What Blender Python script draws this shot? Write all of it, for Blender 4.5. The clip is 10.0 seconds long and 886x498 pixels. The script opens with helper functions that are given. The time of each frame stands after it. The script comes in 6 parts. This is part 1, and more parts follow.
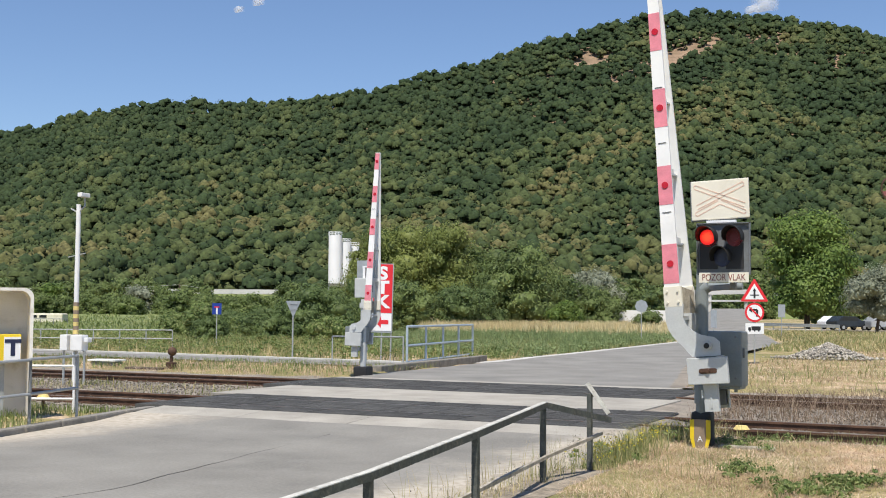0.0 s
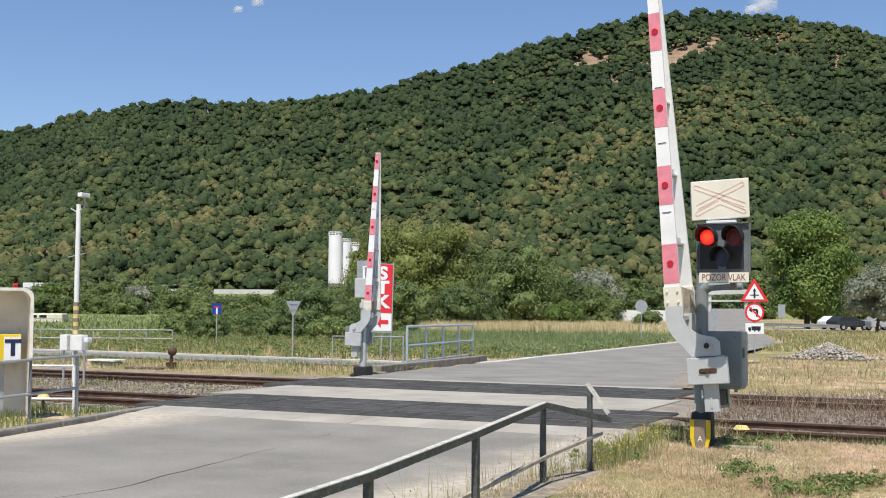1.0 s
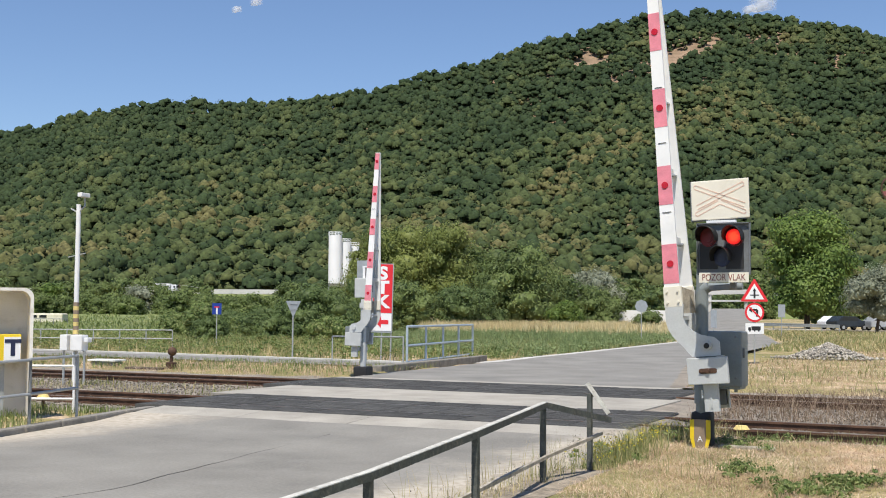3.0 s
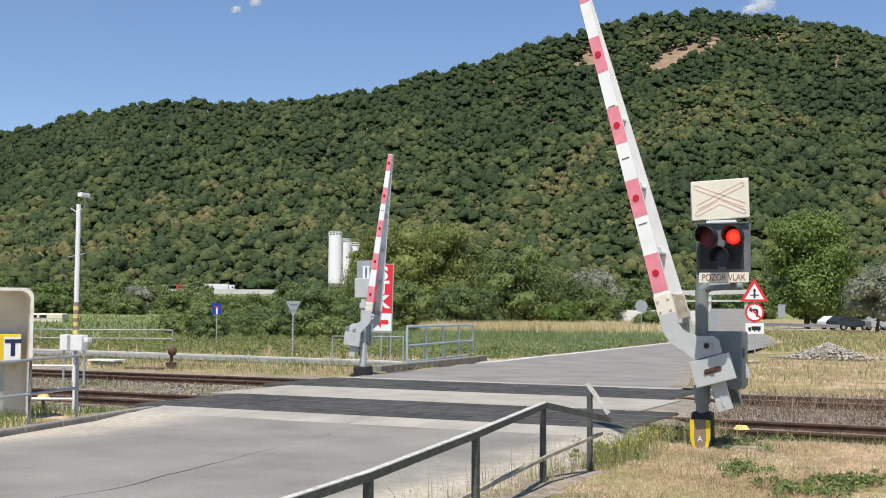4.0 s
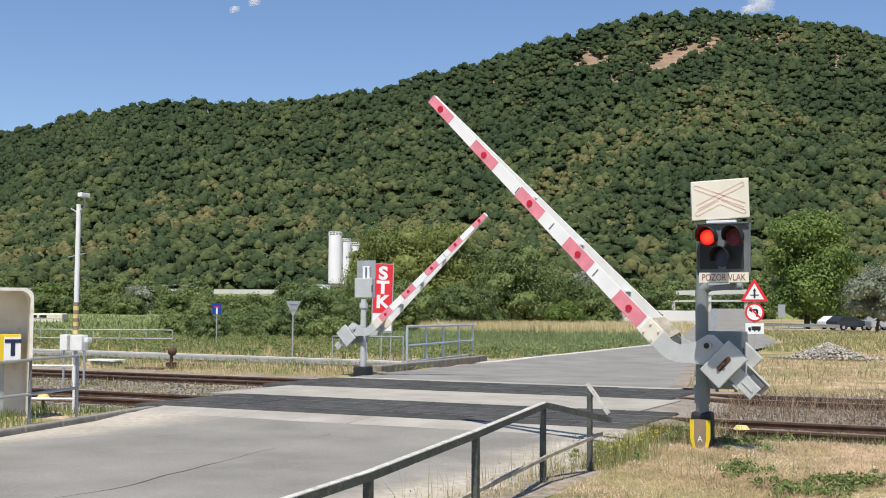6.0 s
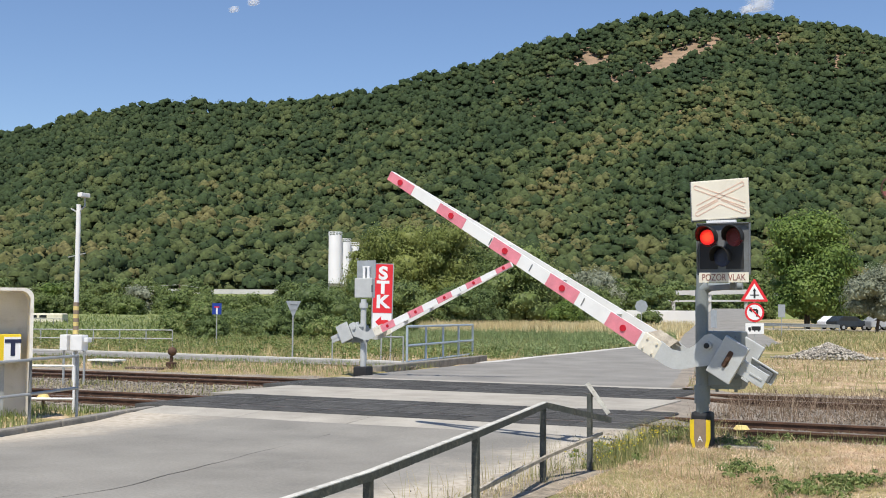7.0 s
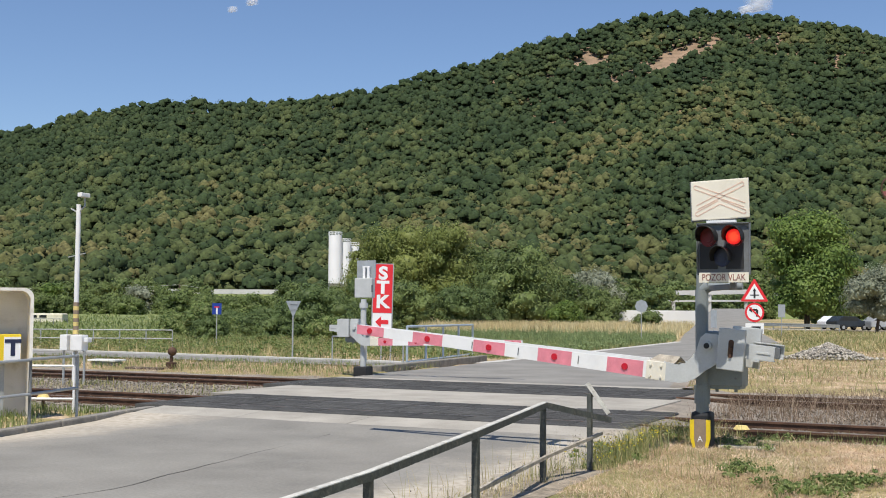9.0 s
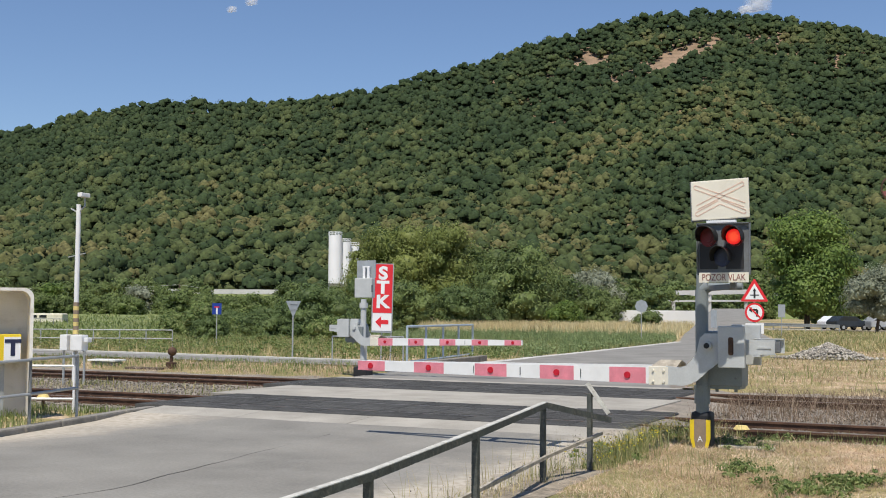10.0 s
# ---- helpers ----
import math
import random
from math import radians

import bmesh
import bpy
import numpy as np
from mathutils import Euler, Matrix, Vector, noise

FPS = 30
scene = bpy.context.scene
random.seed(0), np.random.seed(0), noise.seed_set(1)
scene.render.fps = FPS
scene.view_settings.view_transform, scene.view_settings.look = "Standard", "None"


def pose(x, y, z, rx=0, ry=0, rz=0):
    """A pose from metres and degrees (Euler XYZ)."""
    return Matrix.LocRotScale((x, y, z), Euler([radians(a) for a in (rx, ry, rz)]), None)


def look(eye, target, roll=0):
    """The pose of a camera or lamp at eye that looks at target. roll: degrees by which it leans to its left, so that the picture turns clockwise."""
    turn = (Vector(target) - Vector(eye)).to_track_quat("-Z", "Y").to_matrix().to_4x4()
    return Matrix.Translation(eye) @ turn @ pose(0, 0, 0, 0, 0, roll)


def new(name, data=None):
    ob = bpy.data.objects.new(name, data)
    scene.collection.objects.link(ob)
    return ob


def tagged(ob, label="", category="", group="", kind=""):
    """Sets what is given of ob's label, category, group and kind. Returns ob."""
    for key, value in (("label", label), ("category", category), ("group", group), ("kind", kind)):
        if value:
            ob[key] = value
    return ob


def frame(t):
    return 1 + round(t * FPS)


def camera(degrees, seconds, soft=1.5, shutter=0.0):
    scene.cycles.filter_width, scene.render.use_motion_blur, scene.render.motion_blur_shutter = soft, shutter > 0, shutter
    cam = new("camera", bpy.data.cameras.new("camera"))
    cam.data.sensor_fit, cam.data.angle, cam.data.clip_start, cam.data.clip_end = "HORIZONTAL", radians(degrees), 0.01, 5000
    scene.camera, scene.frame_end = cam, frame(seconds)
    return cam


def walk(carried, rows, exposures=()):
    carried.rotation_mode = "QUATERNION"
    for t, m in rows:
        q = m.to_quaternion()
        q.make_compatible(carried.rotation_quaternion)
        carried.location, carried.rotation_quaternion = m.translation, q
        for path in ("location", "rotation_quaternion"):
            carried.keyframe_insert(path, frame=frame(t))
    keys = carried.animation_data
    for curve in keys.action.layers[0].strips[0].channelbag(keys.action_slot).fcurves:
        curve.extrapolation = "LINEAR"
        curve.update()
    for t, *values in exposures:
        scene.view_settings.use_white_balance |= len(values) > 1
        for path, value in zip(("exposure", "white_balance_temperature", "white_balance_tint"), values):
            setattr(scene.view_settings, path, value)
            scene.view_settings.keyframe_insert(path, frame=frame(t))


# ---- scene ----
# World: x runs along the rails, y away across them, z up; rail heads at z = 0.
TURN = 0.4510                      # the view axis is turned this far from the y axis
CT, ST = math.cos(TURN), math.sin(TURN)
EYE = (0.0, 0.0, 1.713)

cam = camera(41.85, 10.0, soft=1.0)
AHEAD = (EYE[0] - ST * 50 * math.cos(0.0562), EYE[1] + CT * 50 * math.cos(0.0562), EYE[2] + 50 * math.sin(0.0562))
walk(cam, [(0.0, look(EYE, AHEAD, 0.4)), (10.0, look(EYE, AHEAD, 0.4))],
     exposures=[(0.0, 0.13), (7.5, 0.13), (8.5, 0.06), (9.0, 0.03), (9.5, -0.02), (10.0, -0.07)])


def out(s, d):
    """The plan point d metres ahead of the tripod and s metres to the side of its axis."""
    return (s * CT - d * ST, s * ST + d * CT)


# ---- light ----
SUN_WAY = Vector((0.115, -0.444, 0.885)).normalized()
world = bpy.data.worlds.new("world")
scene.world = world
world.use_nodes = True
wn = world.node_tree.nodes
sky = wn.new("ShaderNodeTexSky")
sky.sky_type = "NISHITA"
sky.sun_disc = False
sky.sun_elevation = math.asin(SUN_WAY.z)
sky.sun_rotation = math.atan2(SUN_WAY.x, SUN_WAY.y)
sky.altitude = 200
sky.air_density, sky.dust_density, sky.ozone_density = 1.0, 0.25, 2.6
wn["Background"].inputs[1].default_value = 0.105
clear = wn.new("ShaderNodeMixRGB")          # a clear dry summer sky
clear.blend_type, clear.inputs["Fac"].default_value, clear.inputs[2].default_value = "MULTIPLY", 1.0, (0.95, 1.0, 1.12, 1)
world.node_tree.links.new(sky.outputs[0], clear.inputs[1])
world.node_tree.links.new(clear.outputs[0], wn["Background"].inputs[0])
sun_data = bpy.data.lights.new("sun", "SUN")
sun_data.energy, sun_data.angle, sun_data.color = 5.0, radians(0.55), (1.0, 0.955, 0.88)
sun = new("sun", sun_data)
sun.matrix_world = Matrix.Translation((0, 0, 60)) @ SUN_WAY.to_track_quat("Z", "Y").to_matrix().to_4x4()


# ---- materials ----
def mat(name, col, rough=0.6, metal=0.0, var=0.25, scale=6.0, bump=0.15, col2=None, dirt=0.0, dirt_col=(0.12, 0.09, 0.06), spec=0.4,
        obrand=0.0, island=0.0, fine=60.0):
    """Paint, metal, stone: a base colour, broad stains, fine grain and relief."""
    m = bpy.data.materials.new(name)
    m.use_nodes = True
    nt, n = m.node_tree, m.node_tree.nodes
    L = nt.links.new
    b = n["Principled BSDF"]
    b.inputs["Roughness"].default_value, b.inputs["Metallic"].default_value = rough, metal
    b.inputs["Specular IOR Level"].default_value = spec
    tc = n.new("ShaderNodeTexCoord")
    big, small = n.new("ShaderNodeTexNoise"), n.new("ShaderNodeTexNoise")
    for t, s, d in ((big, scale, 4), (small, fine, 3)):
        t.inputs["Scale"].default_value, t.inputs["Detail"].default_value = s, d
        L(tc.outputs["Object"], t.inputs["Vector"])
    c2 = col2 or tuple(min(1, c * (1 - var)) for c in col)
    c3 = tuple(min(1, c * (1 + var * 0.6)) for c in col)
    ramp = n.new("ShaderNodeValToRGB")
    ramp.color_ramp.elements[0].position, ramp.color_ramp.elements[1].position = 0.3, 0.72
    ramp.color_ramp.elements[0].color, ramp.color_ramp.elements[1].color = (*c2, 1), (*c3, 1)
    L(big.outputs["Fac"], ramp.inputs["Fac"])
    last = ramp.outputs["Color"]
    grain = n.new("ShaderNodeMixRGB")
    grain.blend_type, grain.inputs["Fac"].default_value = "OVERLAY", min(1, var * 1.3)
    L(last, grain.inputs[1]), L(small.outputs["Fac"], grain.inputs[2])
    last = grain.outputs["Color"]
    if dirt:
        st = n.new("ShaderNodeTexNoise")
        st.inputs["Scale"].default_value, st.inputs["Detail"].default_value, st.inputs["Roughness"].default_value = scale * 2.3, 6, 0.7
        L(tc.outputs["Object"], st.inputs["Vector"])
        mask = n.new("ShaderNodeMapRange")
        mask.inputs["From Min"].default_value, mask.inputs["From Max"].default_value, mask.inputs["To Max"].default_value = 0.52, 0.72, dirt
        L(st.outputs["Fac"], mask.inputs["Value"])
        mx = n.new("ShaderNodeMixRGB")
        mx.inputs[2].default_value = (*dirt_col, 1)
        L(mask.outputs[0], mx.inputs["Fac"]), L(last, mx.inputs[1])
        last = mx.outputs["Color"]
    if obrand or island:
        if obrand:
            src = n.new("ShaderNodeObjectInfo").outputs["Random"]
        else:
            src = n.new("ShaderNodeNewGeometry").outputs["Random Per Island"]
        mr = n.new("ShaderNodeMapRange")
        a = obrand or island
        mr.inputs["To Min"].default_value, mr.inputs["To Max"].default_value = 1 - a, 1 + a
        L(src, mr.inputs["Value"])
        hs = n.new("ShaderNodeHueSaturation")
        L(mr.outputs[0], hs.inputs["Value"]), L(last, hs.inputs["Color"])
        last = hs.outputs["Color"]
    L(last, b.inputs["Base Color"])
    if bump:
        bp = n.new("ShaderNodeBump")
        bp.inputs["Strength"].default_value, bp.inputs["Distance"].default_value = bump, 0.01
        L(small.outputs["Fac"], bp.inputs["Height"]), L(bp.outputs[0], b.inputs["Normal"])
    return m


def leaf_mat(name, dark, mid, light, patch=0.05, fine=1.2, odd=None, trans=0.25, rough=0.55, own=0.55, species=False,
             relief=0.0, mottle=0.25):
    """Foliage: each leaf or crown has a tint of its own, with broad patches of lighter growth."""
    m = bpy.data.materials.new(name)
    m.use_nodes = True
    nt, n = m.node_tree, m.node_tree.nodes
    L = nt.links.new
    b = n["Principled BSDF"]
    b.inputs["Roughness"].default_value, b.inputs["Specular IOR Level"].default_value = rough, 0.25
    tc, geo = n.new("ShaderNodeTexCoord"), n.new("ShaderNodeNewGeometry")
    pn, fn = n.new("ShaderNodeTexNoise"), n.new("ShaderNodeTexNoise")
    for t, s, d in ((pn, patch, 3), (fn, fine, 4)):
        t.inputs["Scale"].default_value, t.inputs["Detail"].default_value = s, d
        L(tc.outputs["Object"], t.inputs["Vector"])
    add = n.new("ShaderNodeMath")
    add.operation = "MULTIPLY_ADD"
    add.inputs[1].default_value = own
    if species:
        at = n.new("ShaderNodeAttribute")
        at.attribute_name = "species"
        L(at.outputs["Fac"], add.inputs[0])
    else:
        L(geo.outputs["Random Per Island"], add.inputs[0])
    sc = n.new("ShaderNodeMath")
    sc.operation = "MULTIPLY_ADD"
    sc.inputs[1].default_value, sc.inputs[2].default_value = 1.3, -0.42
    L(pn.outputs["Fac"], sc.inputs[0]), L(sc.outputs[0], add.inputs[2])
    ramp = n.new("ShaderNodeValToRGB")
    e = ramp.color_ramp.elements
    e[0].position, e[0].color = 0.12, (*dark, 1)
    e[1].position, e[1].color = 0.8, (*light, 1)
    k = e.new(0.48)
    k.color = (*mid, 1)
    if odd:
        o = e.new(0.97)
        o.color = (*odd, 1)
    L(add.outputs[0], ramp.inputs["Fac"])
    fm = n.new("ShaderNodeMapRange")
    fm.inputs["From Min"].default_value, fm.inputs["From Max"].default_value = 0.3, 0.7
    fm.inputs["To Min"].default_value, fm.inputs["To Max"].default_value = 1 - mottle, 1 + mottle
    L(fn.outputs["Fac"], fm.inputs["Value"])
    hs = n.new("ShaderNodeHueSaturation")
    L(ramp.outputs["Color"], hs.inputs["Color"]), L(fm.outputs[0], hs.inputs["Value"])
    L(hs.outputs["Color"], b.inputs["Base Color"])
    if relief:
        bp = n.new("ShaderNodeBump")
        bp.inputs["Strength"].default_value, bp.inputs["Distance"].default_value = 0.8, relief
        L(fn.outputs["Fac"], bp.inputs["Height"]), L(bp.outputs[0], b.inputs["Normal"])
    if trans:
        tr, mix = n.new("ShaderNodeBsdfTranslucent"), n.new("ShaderNodeMixShader")
        mix.inputs[0].default_value = trans
        L(hs.outputs["Color"], tr.inputs["Color"])
        L(b.outputs[0], mix.inputs[1]), L(tr.outputs[0], mix.inputs[2]), L(mix.outputs[0], n["Material Output"].inputs["Surface"])
    return m


def glow_mat(name, col, strength):
    m = bpy.data.materials.new(name)
    m.use_nodes = True
    b = m.node_tree.nodes["Principled BSDF"]
    b.inputs["Base Color"].default_value = (*col, 1)
    b.inputs["Emission Color"].default_value, b.inputs["Emission Strength"].default_value = (*col, 1), strength
    return m


M = dict(
    asphalt=mat("asphalt", (0.238, 0.223, 0.193), 0.88, var=0.2, scale=0.7, bump=0.7, dirt=0.3, dirt_col=(0.30, 0.285, 0.25), fine=28),
    asphalt_far=mat("asphalt_worn", (0.245, 0.231, 0.205), 0.88, var=0.24, scale=0.6, bump=0.5, dirt=0.4, dirt_col=(0.28, 0.275, 0.255), fine=70),
    crack=mat("crack_fill", (0.19, 0.178, 0.158), 0.9),
    rubber=mat("rubber_panel", (0.085, 0.082, 0.076), 0.8, var=0.3, scale=1.5, bump=0.5, dirt=0.5, dirt_col=(0.13, 0.125, 0.115), obrand=0.14, fine=45),
    concrete=mat("concrete", (0.375, 0.345, 0.292), 0.9, var=0.2, scale=1.2, bump=0.4, dirt=0.5, dirt_col=(0.26, 0.24, 0.2), obrand=0.06),
    headwall=mat("weathered_headwall", (0.30, 0.25, 0.185), 0.95, var=0.45, scale=5, bump=1.0, dirt=0.7, dirt_col=(0.13, 0.10, 0.065), fine=30),
    kerb=mat("kerb_concrete", (0.25, 0.23, 0.195), 0.92, var=0.35, scale=3, bump=0.6, dirt=0.6, dirt_col=(0.13, 0.115, 0.085)),
    sandy=mat("sandy_edge", (0.43, 0.375, 0.295), 0.95, var=0.25, scale=2.0, bump=0.6, dirt=0.5, dirt_col=(0.3, 0.27, 0.21)),
    pale=mat("pale_cast_stone", (0.55, 0.53, 0.48), 0.9, var=0.2, scale=0.8, bump=0.3, dirt=0.6, dirt_col=(0.36, 0.34, 0.29)),
    cinder=mat("cinder_soil", (0.285, 0.245, 0.195), 0.97, var=0.35, scale=1.2, bump=0.9, dirt=0.6, dirt_col=(0.17, 0.135, 0.095), fine=18),
    ballast=mat("ballast", (0.27, 0.235, 0.19), 0.95, var=0.5, scale=3, bump=0.8, dirt=0.6, dirt_col=(0.1, 0.075, 0.05), fine=25),
    stone=mat("ballast_stone", (0.20, 0.17, 0.135), 0.92, var=0.3, scale=5, bump=0.4, island=0.5),
    rust=mat("rusty_steel", (0.115, 0.062, 0.038), 0.75, 0.2, var=0.45, scale=5, bump=0.4, dirt=0.4, dirt_col=(0.06, 0.035, 0.025)),
    railhead=mat("rail_head_steel", (0.3, 0.26, 0.22), 0.4, 0.7, var=0.3, scale=3, bump=0.1, dirt=0.5, dirt_col=(0.13, 0.08, 0.05)),
    sleeper=mat("sleeper_wood", (0.12, 0.09, 0.065), 0.9, var=0.4, scale=5, bump=0.5, obrand=0.25),
    white=mat("white_paint", (0.8, 0.79, 0.76), 0.5, var=0.07, scale=3, bump=0.05, dirt=0.12, dirt_col=(0.5, 0.47, 0.41)),
    pink=mat("faded_red_sheeting", (0.72, 0.235, 0.28), 0.5, var=0.14, scale=8, bump=0.05, dirt=0.2, dirt_col=(0.68, 0.3, 0.32)),
    reflector=mat("red_reflector", (0.52, 0.012, 0.03), 0.25, var=0.15, scale=30, bump=0.1),
    grey=mat("light_grey_paint", (0.50, 0.51, 0.495), 0.45, var=0.09, scale=4, bump=0.08, dirt=0.22, dirt_col=(0.32, 0.3, 0.26)),
    grey2=mat("grey_cast_housing", (0.20, 0.225, 0.225), 0.5, var=0.12, scale=3, bump=0.12, dirt=0.35, dirt_col=(0.27, 0.26, 0.235)),
    dgrey=mat("dark_grey_paint", (0.15, 0.16, 0.165), 0.55, var=0.2, scale=4, bump=0.1, dirt=0.3),
    black=mat("black_paint", (0.022, 0.022, 0.023), 0.6, var=0.3, scale=5, bump=0.1),
    lensred=mat("dark_red_lens", (0.16, 0.004, 0.006), 0.3, var=0.2, scale=60, bump=0.5),
    lensblue=mat("dark_blue_lens", (0.012, 0.016, 0.06), 0.15, var=0.2, scale=60, bump=0.3),
    cream=mat("aged_white_sheeting", (0.74, 0.69, 0.57), 0.55, var=0.06, scale=3, bump=0.04, dirt=0.25, dirt_col=(0.6, 0.54, 0.43)),
    fadedred=mat("bleached_red", (0.70, 0.49, 0.38), 0.6, var=0.2, scale=6, bump=0.0, dirt=0.7, dirt_col=(0.72, 0.56, 0.44)),
    lettering=mat("brown_red_lettering", (0.24, 0.085, 0.07), 0.6, var=0.15, scale=14, bump=0.0),
    red=mat("sign_red", (0.70, 0.028, 0.038), 0.45, var=0.05, scale=3, bump=0.02),
    signwhite=mat("sign_white", (0.8, 0.8, 0.79), 0.5, var=0.04, scale=3, bump=0.02),
    signback=mat("galvanised_sheet", (0.40, 0.42, 0.43), 0.45, 0.4, var=0.12, scale=5, bump=0.05),
    galv=mat("galvanised_steel", (0.40, 0.41, 0.40), 0.5, 0.3, var=0.18, scale=4, bump=0.08, dirt=0.25),
    bluepipe=mat("pale_blue_rail_paint", (0.42, 0.49, 0.545), 0.5, 0.1, var=0.15, scale=4, bump=0.05, dirt=0.25),
    signblue=mat("sign_blue", (0.015, 0.045, 0.28), 0.45, var=0.05, scale=3, bump=0.02),
    paleyellow=mat("faded_yellow_paint", (0.72, 0.56, 0.2), 0.6, var=0.15, scale=9, bump=0.1, dirt=0.3),
    navy=mat("navy_lettering", (0.02, 0.025, 0.06), 0.5, var=0.1, bump=0.0),
    yellow=mat("yellow_paint", (0.75, 0.54, 0.02), 0.5, var=0.1, scale=6, bump=0.05, dirt=0.15),
    brownpaint=mat("brown_paint", (0.27, 0.20, 0.14), 0.6, var=0.15, scale=6, bump=0.05),
    oldwood=mat("weathered_rail_wood", (0.42, 0.37, 0.29), 0.85, var=0.35, scale=9, bump=0.4, dirt=0.5, dirt_col=(0.2, 0.15, 0.1)),
    railtop=mat("flaking_white_rail", (0.56, 0.54, 0.48), 0.75, var=0.25, scale=12, bump=0.35, dirt=0.7, dirt_col=(0.2, 0.15, 0.11)),
    # dark rail paint; the shade on the rail sides is put into its colour
    railside=mat("green_rail_paint_with_shade", (0.075, 0.082, 0.072), 0.7, var=0.35, scale=9, bump=0.3, dirt=0.6, dirt_col=(0.22, 0.19, 0.15)),
    booth=mat("stained_white_shell", (0.78, 0.74, 0.66), 0.65, var=0.12, scale=2, bump=0.1, dirt=0.55, dirt_col=(0.36, 0.29, 0.2)),
    boothback=mat("grey_shell_lining", (0.66, 0.64, 0.60), 0.7, var=0.15, scale=1.5, bump=0.1, dirt=0.5, dirt_col=(0.28, 0.26, 0.22)),
    van=mat("cream_van_body", (0.72, 0.66, 0.5), 0.5, var=0.1, scale=2, bump=0.02, dirt=0.3),
    glass=mat("dark_glass", (0.02, 0.024, 0.028), 0.1, var=0.1, scale=2, bump=0.0),
    silo=mat("silo_white", (0.8, 0.8, 0.8), 0.5, var=0.04, scale=0.2, bump=0.02),
    
    carpaint=mat("dark_car_paint", (0.04, 0.05, 0.065), 0.25, 0.3, var=0.1, bump=0.0),
    carred=mat("red_car_paint", (0.6, 0.04, 0.03), 0.35, 0.0, var=0.1, bump=0.0),
    carwhite=mat("white_car_paint", (0.75, 0.75, 0.75), 0.3, var=0.05, bump=0.0),
    carsilver=mat("silver_car_paint", (0.5, 0.51, 0.53), 0.3, 0.5, var=0.05, bump=0.0),
    bark=mat("bark", (0.10, 0.075, 0.055), 0.9, var=0.4, scale=4, bump=0.6),
    tyre=mat("tyre_rubber", (0.02, 0.02, 0.02), 0.85, bump=0.1),
    rubble=mat("rubble_stone", (0.36, 0.325, 0.27), 0.92, var=0.3, scale=4, bump=0.4, island=0.5),
    wall=mat("white_render", (0.72, 0.72, 0.70), 0.8, var=0.08, scale=0.4, bump=0.1, dirt=0.25, dirt_col=(0.5, 0.48, 0.43)),
    deck=mat("bridge_concrete", (0.55, 0.54, 0.51), 0.85, var=0.12, scale=0.2, bump=0.1, dirt=0.3, dirt_col=(0.38, 0.36, 0.33)),
)
def cloud_mat():
    """Thin white vapour: scatters sunlight, frayed towards its edges."""
    m = bpy.data.materials.new("thin_cloud")
    m.use_nodes = True
    n, L = m.node_tree.nodes, m.node_tree.links.new
    d, t, tr = n.new("ShaderNodeBsdfDiffuse"), n.new("ShaderNodeBsdfTranslucent"), n.new("ShaderNodeBsdfTransparent")
    a, b = n.new("ShaderNodeMixShader"), n.new("ShaderNodeMixShader")
    for k in (d, t):
        k.inputs["Color"].default_value = (0.95, 0.95, 0.96, 1)
    a.inputs[0].default_value = 0.5
    tc, grad, wisp = n.new("ShaderNodeTexCoord"), n.new("ShaderNodeTexGradient"), n.new("ShaderNodeTexNoise")
    grad.gradient_type = "SPHERICAL"
    wisp.inputs["Scale"].default_value, wisp.inputs["Detail"].default_value, wisp.inputs["Roughness"].default_value = 2.6, 7, 0.62
    L(tc.outputs["Object"], grad.inputs["Vector"]), L(tc.outputs["Object"], wisp.inputs["Vector"])
    mul, cut = n.new("ShaderNodeMath"), n.new("ShaderNodeMapRange")
    mul.operation = "MULTIPLY"
    L(grad.outputs["Fac"], mul.inputs[0]), L(wisp.outputs["Fac"], mul.inputs[1])
    cut.inputs["From Min"].default_value, cut.inputs["From Max"].default_value, cut.inputs["To Max"].default_value = 0.14, 0.42, 0.6
    L(mul.outputs[0], cut.inputs["Value"]), L(cut.outputs[0], b.inputs[0])
    L(d.outputs[0], a.inputs[1]), L(t.outputs[0], a.inputs[2]), L(tr.outputs[0], b.inputs[1]), L(a.outputs[0], b.inputs[2])
    L(b.outputs[0], n["Material Output"].inputs["Surface"])
    return m


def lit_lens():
    """Glow of a lit red lens, for the disc set before it: bright in the middle, deep red at the rim, broken by the ribs
    of the glass.
    """
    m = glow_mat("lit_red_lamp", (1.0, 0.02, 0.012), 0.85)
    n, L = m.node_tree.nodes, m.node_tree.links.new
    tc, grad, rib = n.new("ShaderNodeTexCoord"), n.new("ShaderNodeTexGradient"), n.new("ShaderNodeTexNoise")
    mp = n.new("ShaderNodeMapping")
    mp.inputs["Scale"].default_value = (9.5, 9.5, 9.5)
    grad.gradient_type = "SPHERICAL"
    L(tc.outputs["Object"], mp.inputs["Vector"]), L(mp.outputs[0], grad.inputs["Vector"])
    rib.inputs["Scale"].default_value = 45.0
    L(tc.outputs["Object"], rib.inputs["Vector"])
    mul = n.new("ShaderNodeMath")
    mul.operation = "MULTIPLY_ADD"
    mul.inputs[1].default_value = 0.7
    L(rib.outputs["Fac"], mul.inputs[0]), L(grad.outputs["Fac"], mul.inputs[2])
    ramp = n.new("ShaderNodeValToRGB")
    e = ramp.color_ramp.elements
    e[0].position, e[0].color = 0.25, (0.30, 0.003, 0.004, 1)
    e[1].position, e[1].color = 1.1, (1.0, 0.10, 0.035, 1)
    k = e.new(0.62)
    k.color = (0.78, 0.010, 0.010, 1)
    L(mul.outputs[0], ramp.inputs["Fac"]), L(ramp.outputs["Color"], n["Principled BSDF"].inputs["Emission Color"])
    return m


